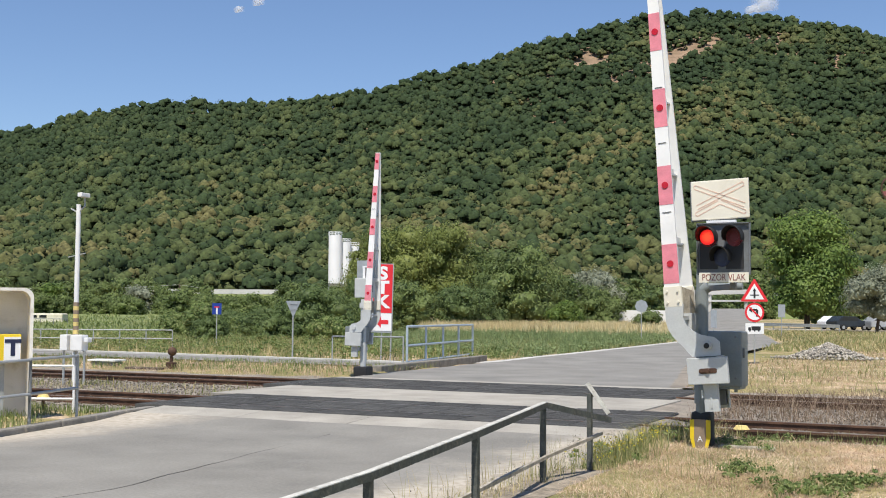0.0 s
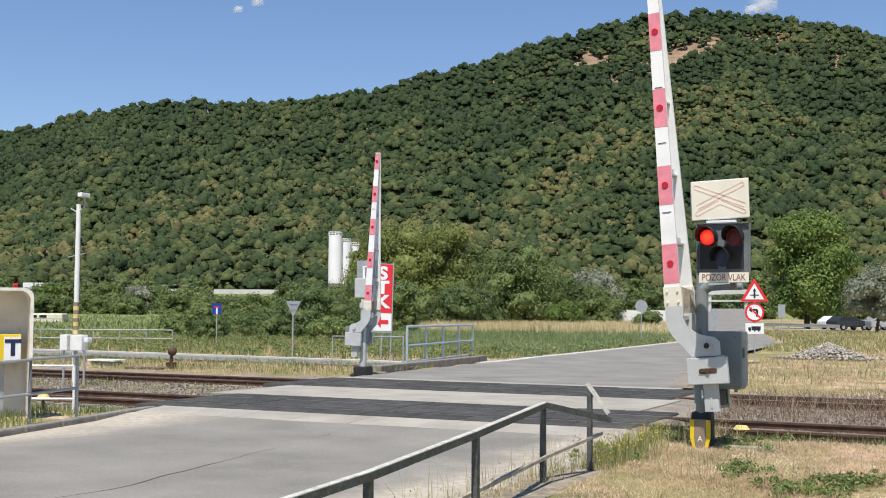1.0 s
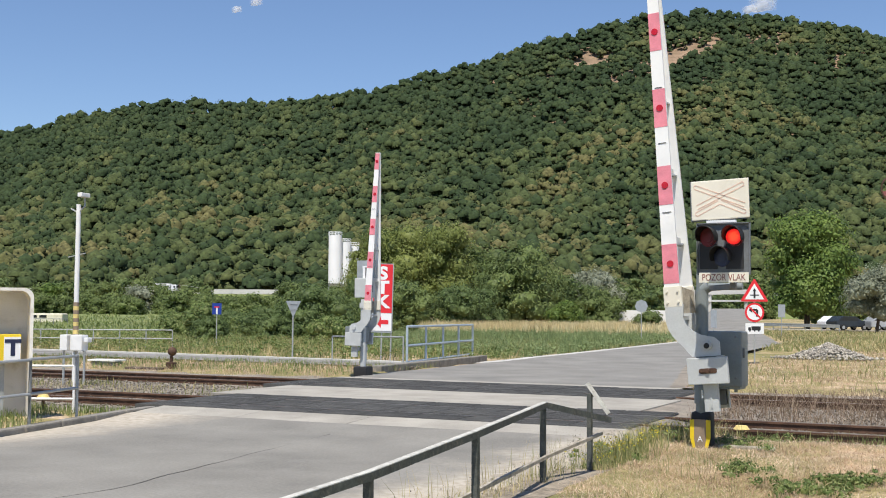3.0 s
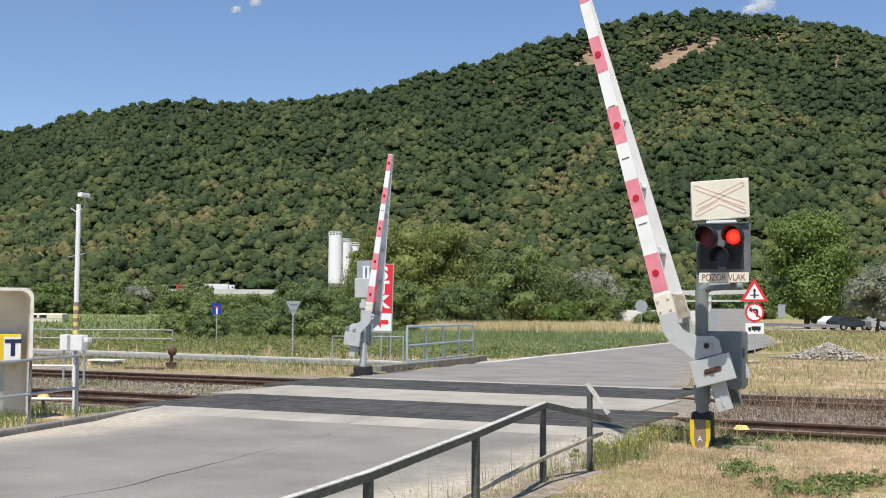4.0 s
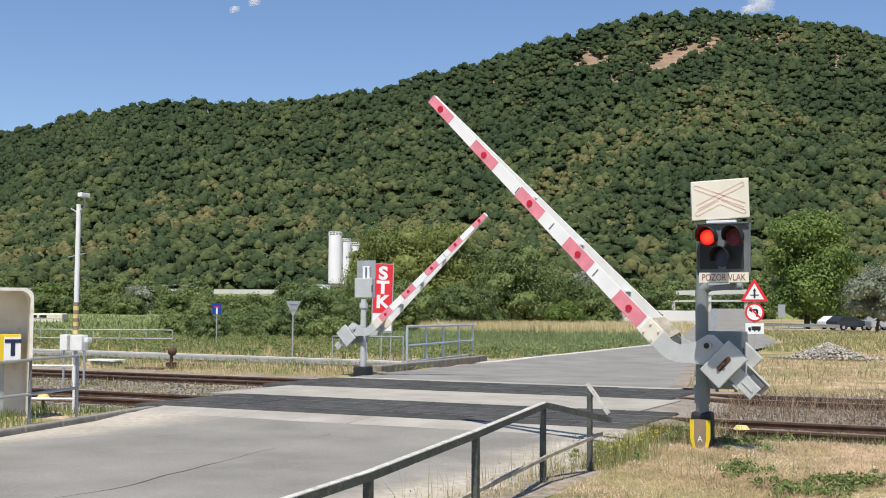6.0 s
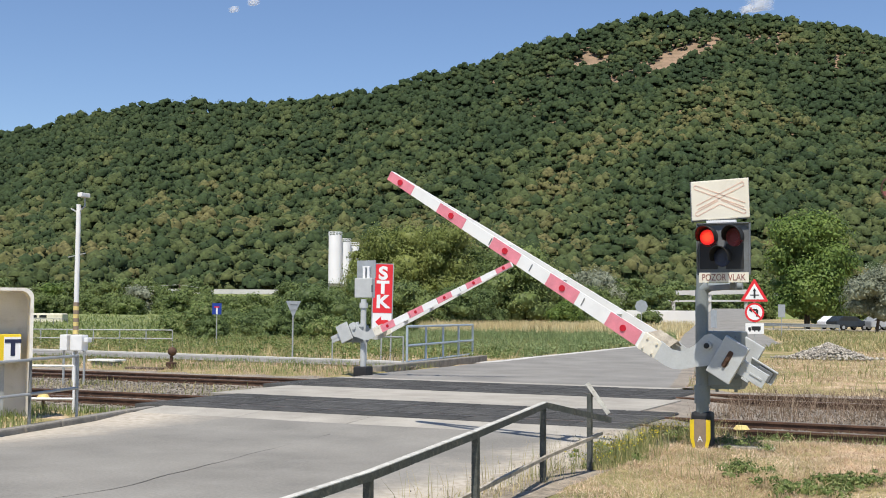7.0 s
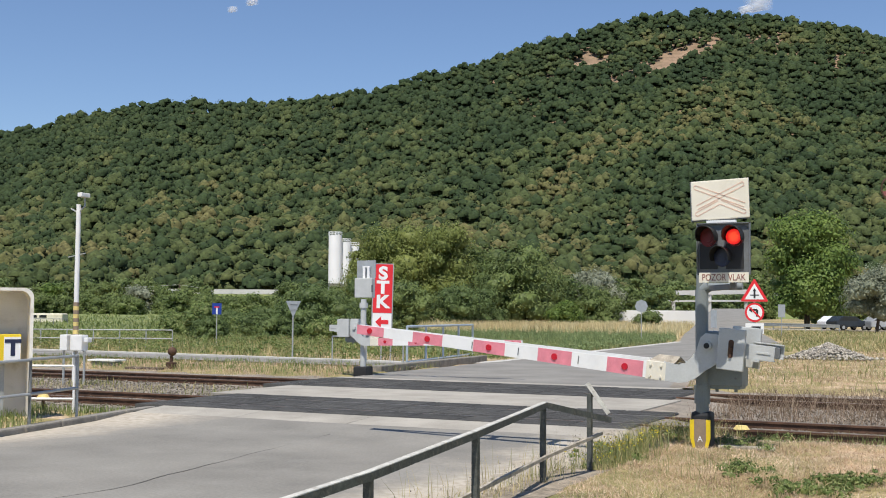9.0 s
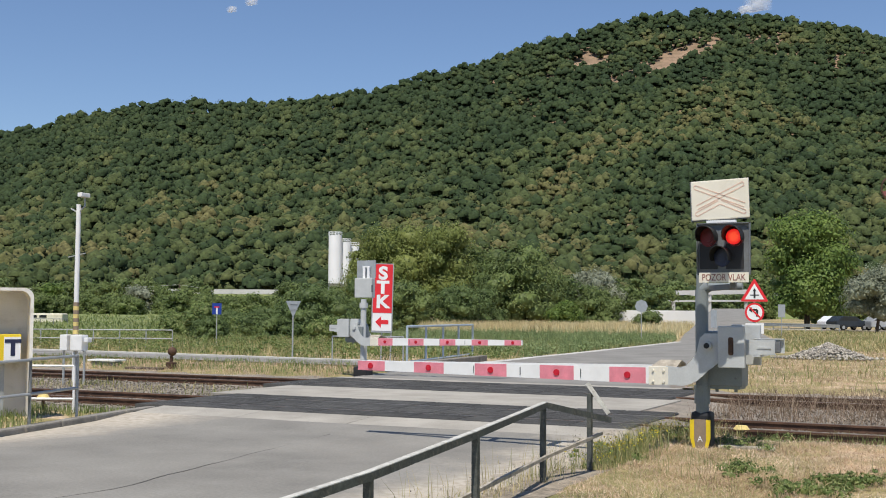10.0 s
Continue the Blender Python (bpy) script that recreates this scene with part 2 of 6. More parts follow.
M["cloud"] = cloud_mat()
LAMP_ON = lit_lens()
LEAF_HILL = leaf_mat("hill_forest_leaves", (0.024, 0.042, 0.0147), (0.036, 0.0555, 0.0185), (0.075, 0.092, 0.030), patch=0.006, fine=0.45,
                     odd=(0.125, 0.115, 0.043), trans=0.0, rough=0.85, own=0.64, species=True, relief=0.8, mottle=0.4)
LEAF_DARK = leaf_mat("dark_bush_leaves", (0.078, 0.115, 0.038), (0.125, 0.172, 0.056), (0.19, 0.235, 0.084), patch=0.25, fine=2.0, own=0.36)
LEAF_WILLOW = leaf_mat("yellow_green_willow_leaves", (0.145, 0.175, 0.045), (0.215, 0.245, 0.065), (0.28, 0.30, 0.095), patch=0.12, fine=0.8, own=0.36)
LEAF_MID = leaf_mat("mid_green_leaves", (0.095, 0.13, 0.042), (0.158, 0.205, 0.063), (0.235, 0.275, 0.098), patch=0.15, fine=1.0, own=0.36)
LEAF_BRIGHT = leaf_mat("bright_green_leaves", (0.085, 0.14, 0.028), (0.15, 0.215, 0.046), (0.225, 0.285, 0.075), patch=0.2, fine=1.0, own=0.36)
LEAF_GREY = leaf_mat("grey_green_leaves", (0.18, 0.20, 0.13), (0.29, 0.31, 0.22), (0.42, 0.43, 0.33), patch=0.2, fine=1.0, own=0.36)
GRASS_DRY = leaf_mat("dry_grass_blades", (0.36, 0.24, 0.15), (0.58, 0.415, 0.275), (0.75, 0.595, 0.44), patch=0.6, fine=3.0, trans=0.2)
GRASS_GREEN = leaf_mat("green_grass_blades", (0.10, 0.14, 0.04), (0.19, 0.24, 0.075), (0.33, 0.34, 0.14), patch=0.5, fine=3.0, trans=0.25)
GRASS_MIX = leaf_mat("mixed_grass_blades", (0.16, 0.195, 0.065), (0.30, 0.29, 0.12), (0.56, 0.45, 0.25), patch=0.35, fine=3.0, trans=0.2)
WEED_BROWN = leaf_mat("dead_brown_weeds", (0.13, 0.085, 0.055), (0.22, 0.155, 0.105), (0.33, 0.25, 0.17), patch=0.5, fine=3.0, trans=0.1)
FLOWER = leaf_mat("yellow_flowers", (0.45, 0.36, 0.02), (0.6, 0.5, 0.04), (0.7, 0.62, 0.1), patch=1, fine=3)
WEED_GREEN = leaf_mat("leafy_green_weeds", (0.075, 0.12, 0.032), (0.15, 0.205, 0.06), (0.27, 0.29, 0.11), patch=0.12, fine=1.5)
STRAW = leaf_mat("ripe_straw_stalks", (0.42, 0.33, 0.16), (0.62, 0.51, 0.27), (0.76, 0.66, 0.40), patch=0.1, fine=1.0, trans=0.2)
REED = leaf_mat("grey_green_weeds", (0.11, 0.16, 0.06), (0.19, 0.25, 0.10), (0.30, 0.35, 0.16), patch=0.15, fine=1.5)


def ground_mat():
    """Soil and short turf: straw, green and bare earth in patches."""
    m = bpy.data.materials.new("ground_turf")
    m.use_nodes = True
    nt, n = m.node_tree, m.node_tree.nodes
    L = nt.links.new
    b = n["Principled BSDF"]
    b.inputs["Roughness"].default_value, b.inputs["Specular IOR Level"].default_value = 0.95, 0.1
    tc = n.new("ShaderNodeTexCoord")
    tex = []
    for s, d in ((0.06, 4), (0.9, 6), (14, 4)):
        t = n.new("ShaderNodeTexNoise")
        t.inputs["Scale"].default_value, t.inputs["Detail"].default_value = s, d
        L(tc.outputs["Object"], t.inputs["Vector"])
        tex.append(t)
    mixv = n.new("ShaderNodeMixRGB")
    mixv.inputs["Fac"].default_value = 0.45
    L(tex[0].outputs["Fac"], mixv.inputs[1]), L(tex[1].outputs["Fac"], mixv.inputs[2])
    ramp = n.new("ShaderNodeValToRGB")
    e = ramp.color_ramp.elements
    e[0].position, e[0].color = 0.34, (0.15, 0.16, 0.06, 1)
    e[1].position, e[1].color = 0.58, (0.50, 0.375, 0.245, 1)
    k = e.new(0.5)
    k.color = (0.31, 0.255, 0.12, 1)
    L(mixv.outputs["Color"], ramp.inputs["Fac"])
    g = n.new("ShaderNodeMixRGB")
    g.blend_type, g.inputs["Fac"].default_value = "OVERLAY", 0.7
    L(ramp.outputs["Color"], g.inputs[1]), L(tex[2].outputs["Fac"], g.inputs[2]), L(g.outputs["Color"], b.inputs["Base Color"])
    bp = n.new("ShaderNodeBump")
    bp.inputs["Strength"].default_value, bp.inputs["Distance"].default_value = 0.8, 0.05
    L(tex[2].outputs["Fac"], bp.inputs["Height"]), L(bp.outputs[0], b.inputs["Normal"])
    return m


def dusty_verges(m):
    """Pale sand blown over both edges of the near road, fading into the asphalt."""
    n, L = m.node_tree.nodes, m.node_tree.links.new
    b = n["Principled BSDF"]
    base = b.inputs["Base Color"].links[0].from_socket
    tc, sep, ns = n.new("ShaderNodeTexCoord"), n.new("ShaderNodeSeparateXYZ"), n.new("ShaderNodeTexNoise")
    ns.inputs["Scale"].default_value, ns.inputs["Detail"].default_value, ns.inputs["Roughness"].default_value = 0.8, 7, 0.65
    L(tc.outputs["Object"], sep.inputs[0]), L(tc.outputs["Object"], ns.inputs["Vector"])
    x = n.new("ShaderNodeMath")
    x.operation = "MULTIPLY_ADD"
    x.inputs[1].default_value = 2.2
    L(ns.outputs["Fac"], x.inputs[0]), L(sep.outputs["X"], x.inputs[2])
    grit = n.new("ShaderNodeTexNoise")
    grit.inputs["Scale"].default_value, grit.inputs["Detail"].default_value = 9.0, 5
    L(tc.outputs["Object"], grit.inputs["Vector"])
    sand = n.new("ShaderNodeValToRGB")
    sand.color_ramp.elements[0].position, sand.color_ramp.elements[0].color = 0.3, (0.38, 0.325, 0.245, 1)
    sand.color_ramp.elements[1].position, sand.color_ramp.elements[1].color = 0.7, (0.56, 0.50, 0.41, 1)
    L(grit.outputs["Fac"], sand.inputs["Fac"])
    last = base
    for lo, hi in ((-10.7, -11.9), (-5.1, -4.2)):
        mr, mx = n.new("ShaderNodeMapRange"), n.new("ShaderNodeMixRGB")
        mr.inputs["From Min"].default_value, mr.inputs["From Max"].default_value, mr.inputs["To Max"].default_value = lo, hi, 0.9
        L(x.outputs[0], mr.inputs["Value"]), L(mr.outputs[0], mx.inputs["Fac"])
        L(last, mx.inputs[1]), L(sand.outputs["Color"], mx.inputs[2])
        last = mx.outputs["Color"]
    L(last, b.inputs["Base Color"])


dusty_verges(M["asphalt"])
M["ground"] = ground_mat()
M["soil"] = mat("bare_hillside", (0.27, 0.18, 0.115), 0.95, var=0.35, scale=0.05, bump=0.3, col2=(0.19, 0.13, 0.08), dirt=0.5, dirt_col=(0.10, 0.10, 0.04), fine=0.6)
M["field"] = mat("green_field", (0.17, 0.20, 0.065), 0.95, var=0.35, scale=0.05, bump=0.8, col2=(0.12, 0.145, 0.05), dirt=0.7, dirt_col=(0.33, 0.28, 0.11), fine=1.2)


# ---- mesh helpers ----
def box(bm, c, size, m=None, bevel=0.0):
    """A box, its edges rounded where bevel is given."""
    t = bmesh.new()
    bmesh.ops.create_cube(t, size=1.0, matrix=Matrix.Translation(c) @ Matrix.Diagonal((*size, 1)))
    if bevel:
        bmesh.ops.bevel(t, geom=t.edges[:], offset=bevel, segments=2, affect="EDGES", profile=0.6)
    merge(bm, t, m)


def merge(bm, t, m=None):
    if m is not None:
        bmesh.ops.transform(t, matrix=m, verts=t.verts[:])
    me = bpy.data.meshes.new("tmp")
    t.to_mesh(me)
    t.free()
    bm.from_mesh(me)
    bpy.data.meshes.remove(me)


def rod(bm, a, b, r, seg=10, r2=None):
    """A round bar from a to b."""
    a, b = Vector(a), Vector(b)
    d = b - a
    m = Matrix.Translation((a + b) / 2) @ d.to_track_quat("Z", "Y").to_matrix().to_4x4()
    bmesh.ops.create_cone(bm, cap_ends=True, segments=seg, radius1=r, radius2=r if r2 is None else r2, depth=d.length, matrix=m)


def bar(bm, a, b, w, h, bevel=0.0):
    """A flat bar from a to b: w across, h upright."""
    a, b = Vector(a), Vector(b)
    d = b - a
    x = d.normalized()
    up = Vector((0, 0, 1)) if abs(x.z) < 0.95 else Vector((0, 1, 0))
    y = up.cross(x).normalized()
    z = x.cross(y)
    m = Matrix((x, y, z)).transposed().to_4x4()
    m.translation = (a + b) / 2
    box(bm, (0, 0, 0), (d.length, w, h), m, bevel)


def plate(bm, pts, t, m):
    """A flat plate with the outline pts in its own xy plane, t thick, posed by m."""
    vs0 = [bm.verts.new(m @ Vector((x, y, -t / 2))) for x, y in pts]
    vs1 = [bm.verts.new(m @ Vector((x, y, t / 2))) for x, y in pts]
    n = len(pts)
    bm.faces.new(vs1)
    bm.faces.new(vs0[::-1])
    for i in range(n):
        bm.faces.new((vs0[i], vs0[(i + 1) % n], vs1[(i + 1) % n], vs1[i]))


def disc(r, seg=24, x=0.0, y=0.0):
    return [(x + r * math.cos(2 * math.pi * i / seg), y + r * math.sin(2 * math.pi * i / seg)) for i in range(seg)]


UPRIGHT = pose(0, 0, 0, 90, 0, 0)      # a plate's xy plane stood up in x and z, its face to -y


def part(name, bm, material, parent=None, label="", smooth=False):
    """Links a bmesh as one mesh object under its thing or part."""
    bmesh.ops.recalc_face_normals(bm, faces=bm.faces[:])
    me = bpy.data.meshes.new(name)
    bm.to_mesh(me)
    bm.free()
    if smooth:
        for p in me.polygons:
            p.use_smooth = True
    me.materials.append(material)
    ob = new(name, me)
    if parent is not None:
        ob.parent = parent
    if label:
        ob["label"] = label
    return ob


def thing(name, at, label, category, group="", rz=0.0, kind=""):
    """An Empty at the base of a thing."""
    ob = new(name)
    ob.empty_display_size = 0.2
    ob.matrix_basis = pose(*at, 0, 0, rz)
    return tagged(ob, label, category, group, kind)


def raw(name, verts, faces, material, parent=None, smooth=False):
    """One mesh from arrays."""
    me = bpy.data.meshes.new(name)
    verts, faces = np.asarray(verts, dtype=np.float32), np.asarray(faces, dtype=np.int32)
    k = faces.shape[1]
    me.vertices.add(len(verts))
    me.vertices.foreach_set("co", verts.ravel())
    me.loops.add(faces.size)
    me.loops.foreach_set("vertex_index", faces.ravel())
    me.polygons.add(len(faces))
    me.polygons.foreach_set("loop_start", np.arange(0, faces.size, k, dtype=np.int32))
    if smooth:
        me.polygons.foreach_set("use_smooth", np.ones(len(faces), dtype=bool))
    me.update(calc_edges=True)
    me.materials.append(material)
    ob = new(name, me)
    if parent is not None:
        ob.parent = parent
    return ob


def text_part(name, s, size, material, parent, m, depth=0.004, stretch=1.0, bold=0.0):
    """Lettering as a thin raised mesh."""
    cu = bpy.data.curves.new(name, "FONT")
    cu.body, cu.size, cu.extrude, cu.align_x, cu.align_y, cu.offset = s, size, depth / 2, "CENTER", "CENTER", bold
    tmp = bpy.data.objects.new(name, cu)
    scene.collection.objects.link(tmp)
    me = bpy.data.meshes.new_from_object(tmp.evaluated_get(bpy.context.evaluated_depsgraph_get()))
    bpy.data.objects.remove(tmp)
    me.transform(m @ Matrix.Diagonal((stretch, 1, 1, 1)))
    me.materials.clear()
    me.materials.append(material)
    ob = new(name, me)
    ob.parent = parent
    return ob


rng = np.random.default_rng(7)


# ---- ground, road and tracks ----
def lerp_table(v, table):
    for (a, x), (b, y) in zip(table, table[1:]):
        if v <= b:
            return x + (y - x) * max(0.0, (v - a) / (b - a))
    return table[-1][1]


ROAD_L = ((-60, -13.0), (0, -13.0), (12.3, -13.05), (16, -13.9), (20.6, -14.6), (27, -16.0), (31, -16.5), (40, -16.9), (53, -17.6), (75, -19.2), (100, -25.0), (230, -52.0))
ROAD_R = ((-60, -4.7), (0, -4.7), (11.5, -4.75), (15, -5.0), (20, -5.3), (27, -7.1), (43, -10.6), (60, -11.6), (75, -12.6), (100, -18.4), (230, -46.0))
ROAD_Z = ((-60, -0.10), (15, -0.10), (17.3, -0.005), (27.2, -0.005), (33, -0.03), (44, 0.0), (80, 0.0), (110, 0.35), (230, 3.2))


def turf_z(x, y):
    """Height of the ground."""
    lo, hi = lerp_table(y, ROAD_L), lerp_table(y, ROAD_R)
    z = lerp_table(y, ((-60, 0.0), (10, 0.0), (14, 0.06), (16.0, 0.04), (17.0, -0.2), (26.6, -0.2), (28.0, 0.0), (31, 0.05), (36, -0.06), (60, -0.05), (110, 0.2), (300, 0.5), (700, 1)))
    if x < lo - 0.3:
        z = lerp_table(y, ((-60, -0.05), (14, -0.05), (16.2, -0.1), (17.2, -0.2), (26.6, -0.2), (28.2, -0.04), (31, 0.0), (36, -0.1), (60, -0.1), (300, 0.3), (700, 1)))
    dist = max(lo - x, x - hi)
    if dist < 0.35:
        return min(z, lerp_table(y, ROAD_Z)) - 0.16
    if dist < 0.8:
        z = min(z, lerp_table(y, ROAD_Z) + 0.02)
    w = 0.03 * noise.noise((x * 0.7, y * 0.7, 0)) + 0.02 * noise.noise((x * 2.1, y * 2.1, 3))
    return z + w


def steps(lims):
    vals = [lims[0][0]]
    for (a, s), (b, _) in zip(lims, lims[1:]):
        n = max(1, round((b - a) / s))
        vals += [a + (b - a) * (i + 1) / n for i in range(n)]
    return vals


def build_ground():
    xs = steps(((-2500, 400), (-300, 25), (-60, 3), (-30, 0.6), (-20, 0.35), (0, 0.5), (12, 4), (60, 40), (300, 400), (2500, 0)))
    ys = steps(((-300, 60), (-20, 5), (4, 0.4), (34, 0.8), (60, 5), (150, 40), (600, 400), (2600, 0)))
    verts = [(x, y, turf_z(x, y) if -60 < y < 300 and -100 < x < 60 else lerp_table(y, ((-300, 0), (300, 0.5), (700, 1)))) for y in ys for x in xs]
    nx = len(xs)
    faces = [(j * nx + i, j * nx + i + 1, (j + 1) * nx + i + 1, (j + 1) * nx + i) for j in range(len(ys) - 1) for i in range(nx - 1)]
    tagged(raw("ground", verts, faces, M["ground"], smooth=True), "dry straw-coloured and green grassy ground", "ground", kind="structure")


def strip(name, y0, y1, step, left, right, z, material, across=10, label="", cat="road"):
    ys = steps(((y0, step), (y1, 0)))
    verts, faces = [], []
    for y in ys:
        a, b = left(y), right(y)
        for i in range(across + 1):
            x = a + (b - a) * i / across
            verts.append((x, y, z(y) + 0.012 * noise.noise((x * 0.4, y * 0.4, 9))))
    w = across + 1
    for j in range(len(ys) - 1):
        for i in range(across):
            faces.append((j * w + i, j * w + i + 1, (j + 1) * w + i + 1, (j + 1) * w + i))
    return tagged(raw(name, verts, faces, material, smooth=True), label, cat, kind="structure")


def ragged(y, k):
    return 0.28 * noise.noise((y * 0.7, k, 0)) + 0.16 * noise.noise((y * 2.3, k, 4)) + 0.10 * noise.noise((y * 7.0, k, 8))


def build_road():
    L, R, Z = (lambda y: lerp_table(y, ROAD_L)), (lambda y: lerp_table(y, ROAD_R)), (lambda y: lerp_table(y, ROAD_Z))
    strip("road", -60, 16.2, 0.2, L, R, Z, M["asphalt"], label="worn light grey asphalt road before the crossing")
    strip("road_beyond", 27.3, 230, 0.8, L, R, Z, M["asphalt_far"], label="grey asphalt road curving away beyond the tracks")
    # sandy worn edges beside the asphalt
    strip("road_shoulder", 4, 17.0, 0.07, lambda y: R(y) - 0.45 + ragged(y, 1), lambda y: R(y) + 0.32, lambda y: Z(y) + 0.006,
          M["sandy"], 4, "sandy gravel shoulder of the road")
    strip("road_shoulder_far", 27.5, 50, 0.1, lambda y: R(y) - 0.05 + 0.25 * ragged(y, 3), lambda y: R(y) + 0.55 + 1.2 * ragged(y, 7), lambda y: Z(y) + 0.004,
          M["cinder"], 6, "grey-brown gravel shoulder beyond the crossing")
    strip("road_sand", 38, 76, 0.3, lambda y: L(y) - 0.3, lambda y: L(y) + 0.2 + 0.4 * ragged(y, 9), lambda y: Z(y) + 0.005,
          M["pale"], 4, "pale sandy edge of the far road")
    # old cracks sealed with bitumen
    k = 0
    for (x0, y0, x1, y1) in ((-8.25, 9.3, -9.25, 15.6), (-9.0, 4.0, -8.25, 9.3)):
        bm = bmesh.new()
        n = 22
        pts = []
        for i in range(n + 1):
            f = i / n
            pts.append((x0 + (x1 - x0) * f + 0.05 * noise.noise((f * 9, k, 0)), y0 + (y1 - y0) * f + 0.12 * noise.noise((f * 7, k, 5))))
        for a, b in zip(pts, pts[1:]):
            bar(bm, (*a, -0.1), (*b, -0.1), 0.003 + 0.005 * random.random(), 0.009)
        tagged(part("road_crack", bm, M["crack"]), "dark sealed crack in the asphalt", "crack", "cracks in the road", "structure")
        k += 1


TRACKS = (18.75, 25.1)      # centre lines of the two tracks
DECK = {18.75: (-14.7, -5.2), 25.1: (-16.2, -6.25)}


def ribbed_panel(w, d):
    """One rubber crossing panel with shallow ribs on its top."""
    bm = bmesh.new()
    box(bm, (0, 0, -0.05), (w - 0.012, d - 0.012, 0.1), bevel=0.006)
    n = max(3, int(d / 0.075))
    for i in range(n):
        y = -d / 2 + d * (i + 0.5) / n
        box(bm, (0, y, 0.004), (w - 0.05, d / n * 0.55, 0.012))
    bmesh.ops.recalc_face_normals(bm, faces=bm.faces[:])
    me = bpy.data.meshes.new("panel")
    bm.to_mesh(me)
    bm.free()
    me.materials.append(M["rubber"])
    return me


def build_deck():
    """Rubber panels in and beside the rails, concrete slabs between the tracks."""
    for c in TRACKS:
        a, b = DECK[c]
        deck = thing("crossing_deck", (0, 0, 0), "dark ribbed rubber panels between and beside the rails", "crossing deck", "crossing decks", kind="structure")
        n = round((b - a) / 0.95)
        for y, d in ((c - 1.22, 0.78), (c, 1.36), (c + 1.22, 0.78)):
            me = ribbed_panel((b - a) / n, d)
            for i in range(n):
                p = new("panel", me)
                p.parent = deck
                p.location = (a + (b - a) * (i + 0.5) / n, y, random.uniform(-0.006, 0.002))
    slabs = thing("concrete_slabs", (0, 0, 0), "pale cast concrete slabs beside and between the tracks", "concrete slab", kind="structure")
    rows = ((16.2, 17.13, -14.0, -5.15, -0.045), (20.38, 23.48, -15.4, -5.95, -0.002), (26.72, 27.4, -16.3, -6.9, -0.004))
    for y0, y1, a, b, z in rows:
        n = round((b - a) / 2.4)
        for i in range(n):
            bm = bmesh.new()
            x0, x1 = a + (b - a) * i / n, a + (b - a) * (i + 1) / n
            if y0 == 16.2:
                t = bmesh.new()
                bmesh.ops.create_cube(t, size=1.0, matrix=Matrix.Translation(((x0 + x1) / 2, (y0 + y1) / 2, -0.1)) @ Matrix.Diagonal((x1 - x0 - 0.012, y1 - y0 - 0.012, 0.2, 1)))
                for v in t.verts:
                    if v.co.z > -0.05:
                        v.co.z = -0.062 if v.co.y < 16.6 else -0.004
                merge(bm, t)
            else:
                box(bm, ((x0 + x1) / 2, (y0 + y1) / 2, z - 0.1), (x1 - x0 - 0.012, y1 - y0 - 0.012, 0.2), bevel=0.008)
            part("slab", bm, M["concrete"], slabs)


RAIL = [(-0.075, -0.172), (0.075, -0.172), (0.075, -0.158), (0.012, -0.14), (0.009, -0.045), (0.036, -0.035), (0.036, -0.008), (0.028, 0.0),
        (-0.028, 0.0), (-0.036, -0.008), (-0.036, -0.035), (-0.009, -0.045), (-0.012, -0.14), (-0.075, -0.158)]


def build_tracks():
    sl = bmesh.new()
    box(sl, (0, 0, -0.1), (0.24, 2.5, 0.16), bevel=0.012)
    for s in (-0.7525, 0.7525):
        box(sl, (0, s, -0.015), (0.2, 0.34, 0.02))
        for e in (-0.12, 0.12):
            rod(sl, (0.05, s + e, -0.01), (0.05, s + e, 0.05), 0.018, 6)
            rod(sl, (-0.05, s + e, -0.01), (-0.05, s + e, 0.05), 0.018, 6)
    sm = bpy.data.meshes.new("sleeper")
    sl.to_mesh(sm)
    sl.free()
    sm.materials.append(M["sleeper"])
    for c in TRACKS:
        track = thing("railway_track", (0, c, 0), "rusty steel rails on dark sleepers in weedy ballast", "railway track", "railway tracks", kind="structure")
        for s in (-0.7525, 0.7525):
            bm = bmesh.new()
            m = pose(-130, s, 0, 90, 0, 90)
            plate(bm, RAIL, 340.0, m)
            part("rail", bm, M["rust"], track)
            bm = bmesh.new()
            box(bm, (-130, s, 0.0015), (340, 0.05, 0.003))
            part("rail_head", bm, M["railhead"], track, "worn running surface")
        a, b = DECK[c]
        x = -62.0
        while x < 16:
            x += 0.62
            if a - 0.1 < x < b + 0.1:
                continue
            p = new("sleeper", sm)
            p.parent = track
            p.location = (x, random.uniform(-0.03, 0.03), -0.165)
    # ballast shoulders
    for c in TRACKS:
        for s0, s1 in ((-300, DECK[c][0]), (DECK[c][1], 40)):
            xs = steps(((s0, 12), (max(s0, -60), 0.5), (min(s1, 16), 6), (s1, 0))) if s0 < -60 else steps(((s0, 0.5), (min(s1, 16), 6), (s1, 0)))
            prof = [(-2.6, -0.3), (-1.7, -0.2), (-1.1, -0.15), (-0.72, -0.13), (-0.3, -0.15), (0.3, -0.15), (0.72, -0.13), (1.1, -0.15), (1.7, -0.2), (2.6, -0.3)]
            verts = [(x, c + y, z + 0.03 * noise.noise((x * 1.3, y * 2 + c, 0)) + 0.02 * noise.noise((x * 5, y * 5, c))) for x in xs for y, z in prof]
            k = len(prof)
            faces = [(i * k + j, i * k + j + 1, (i + 1) * k + j + 1, (i + 1) * k + j) for i in range(len(xs) - 1) for j in range(k - 1)]
            tagged(raw("ballast_bed", verts, faces, M["ballast"]), "brown stained ballast bed under the rails", "ballast", "ballast beds", "structure")


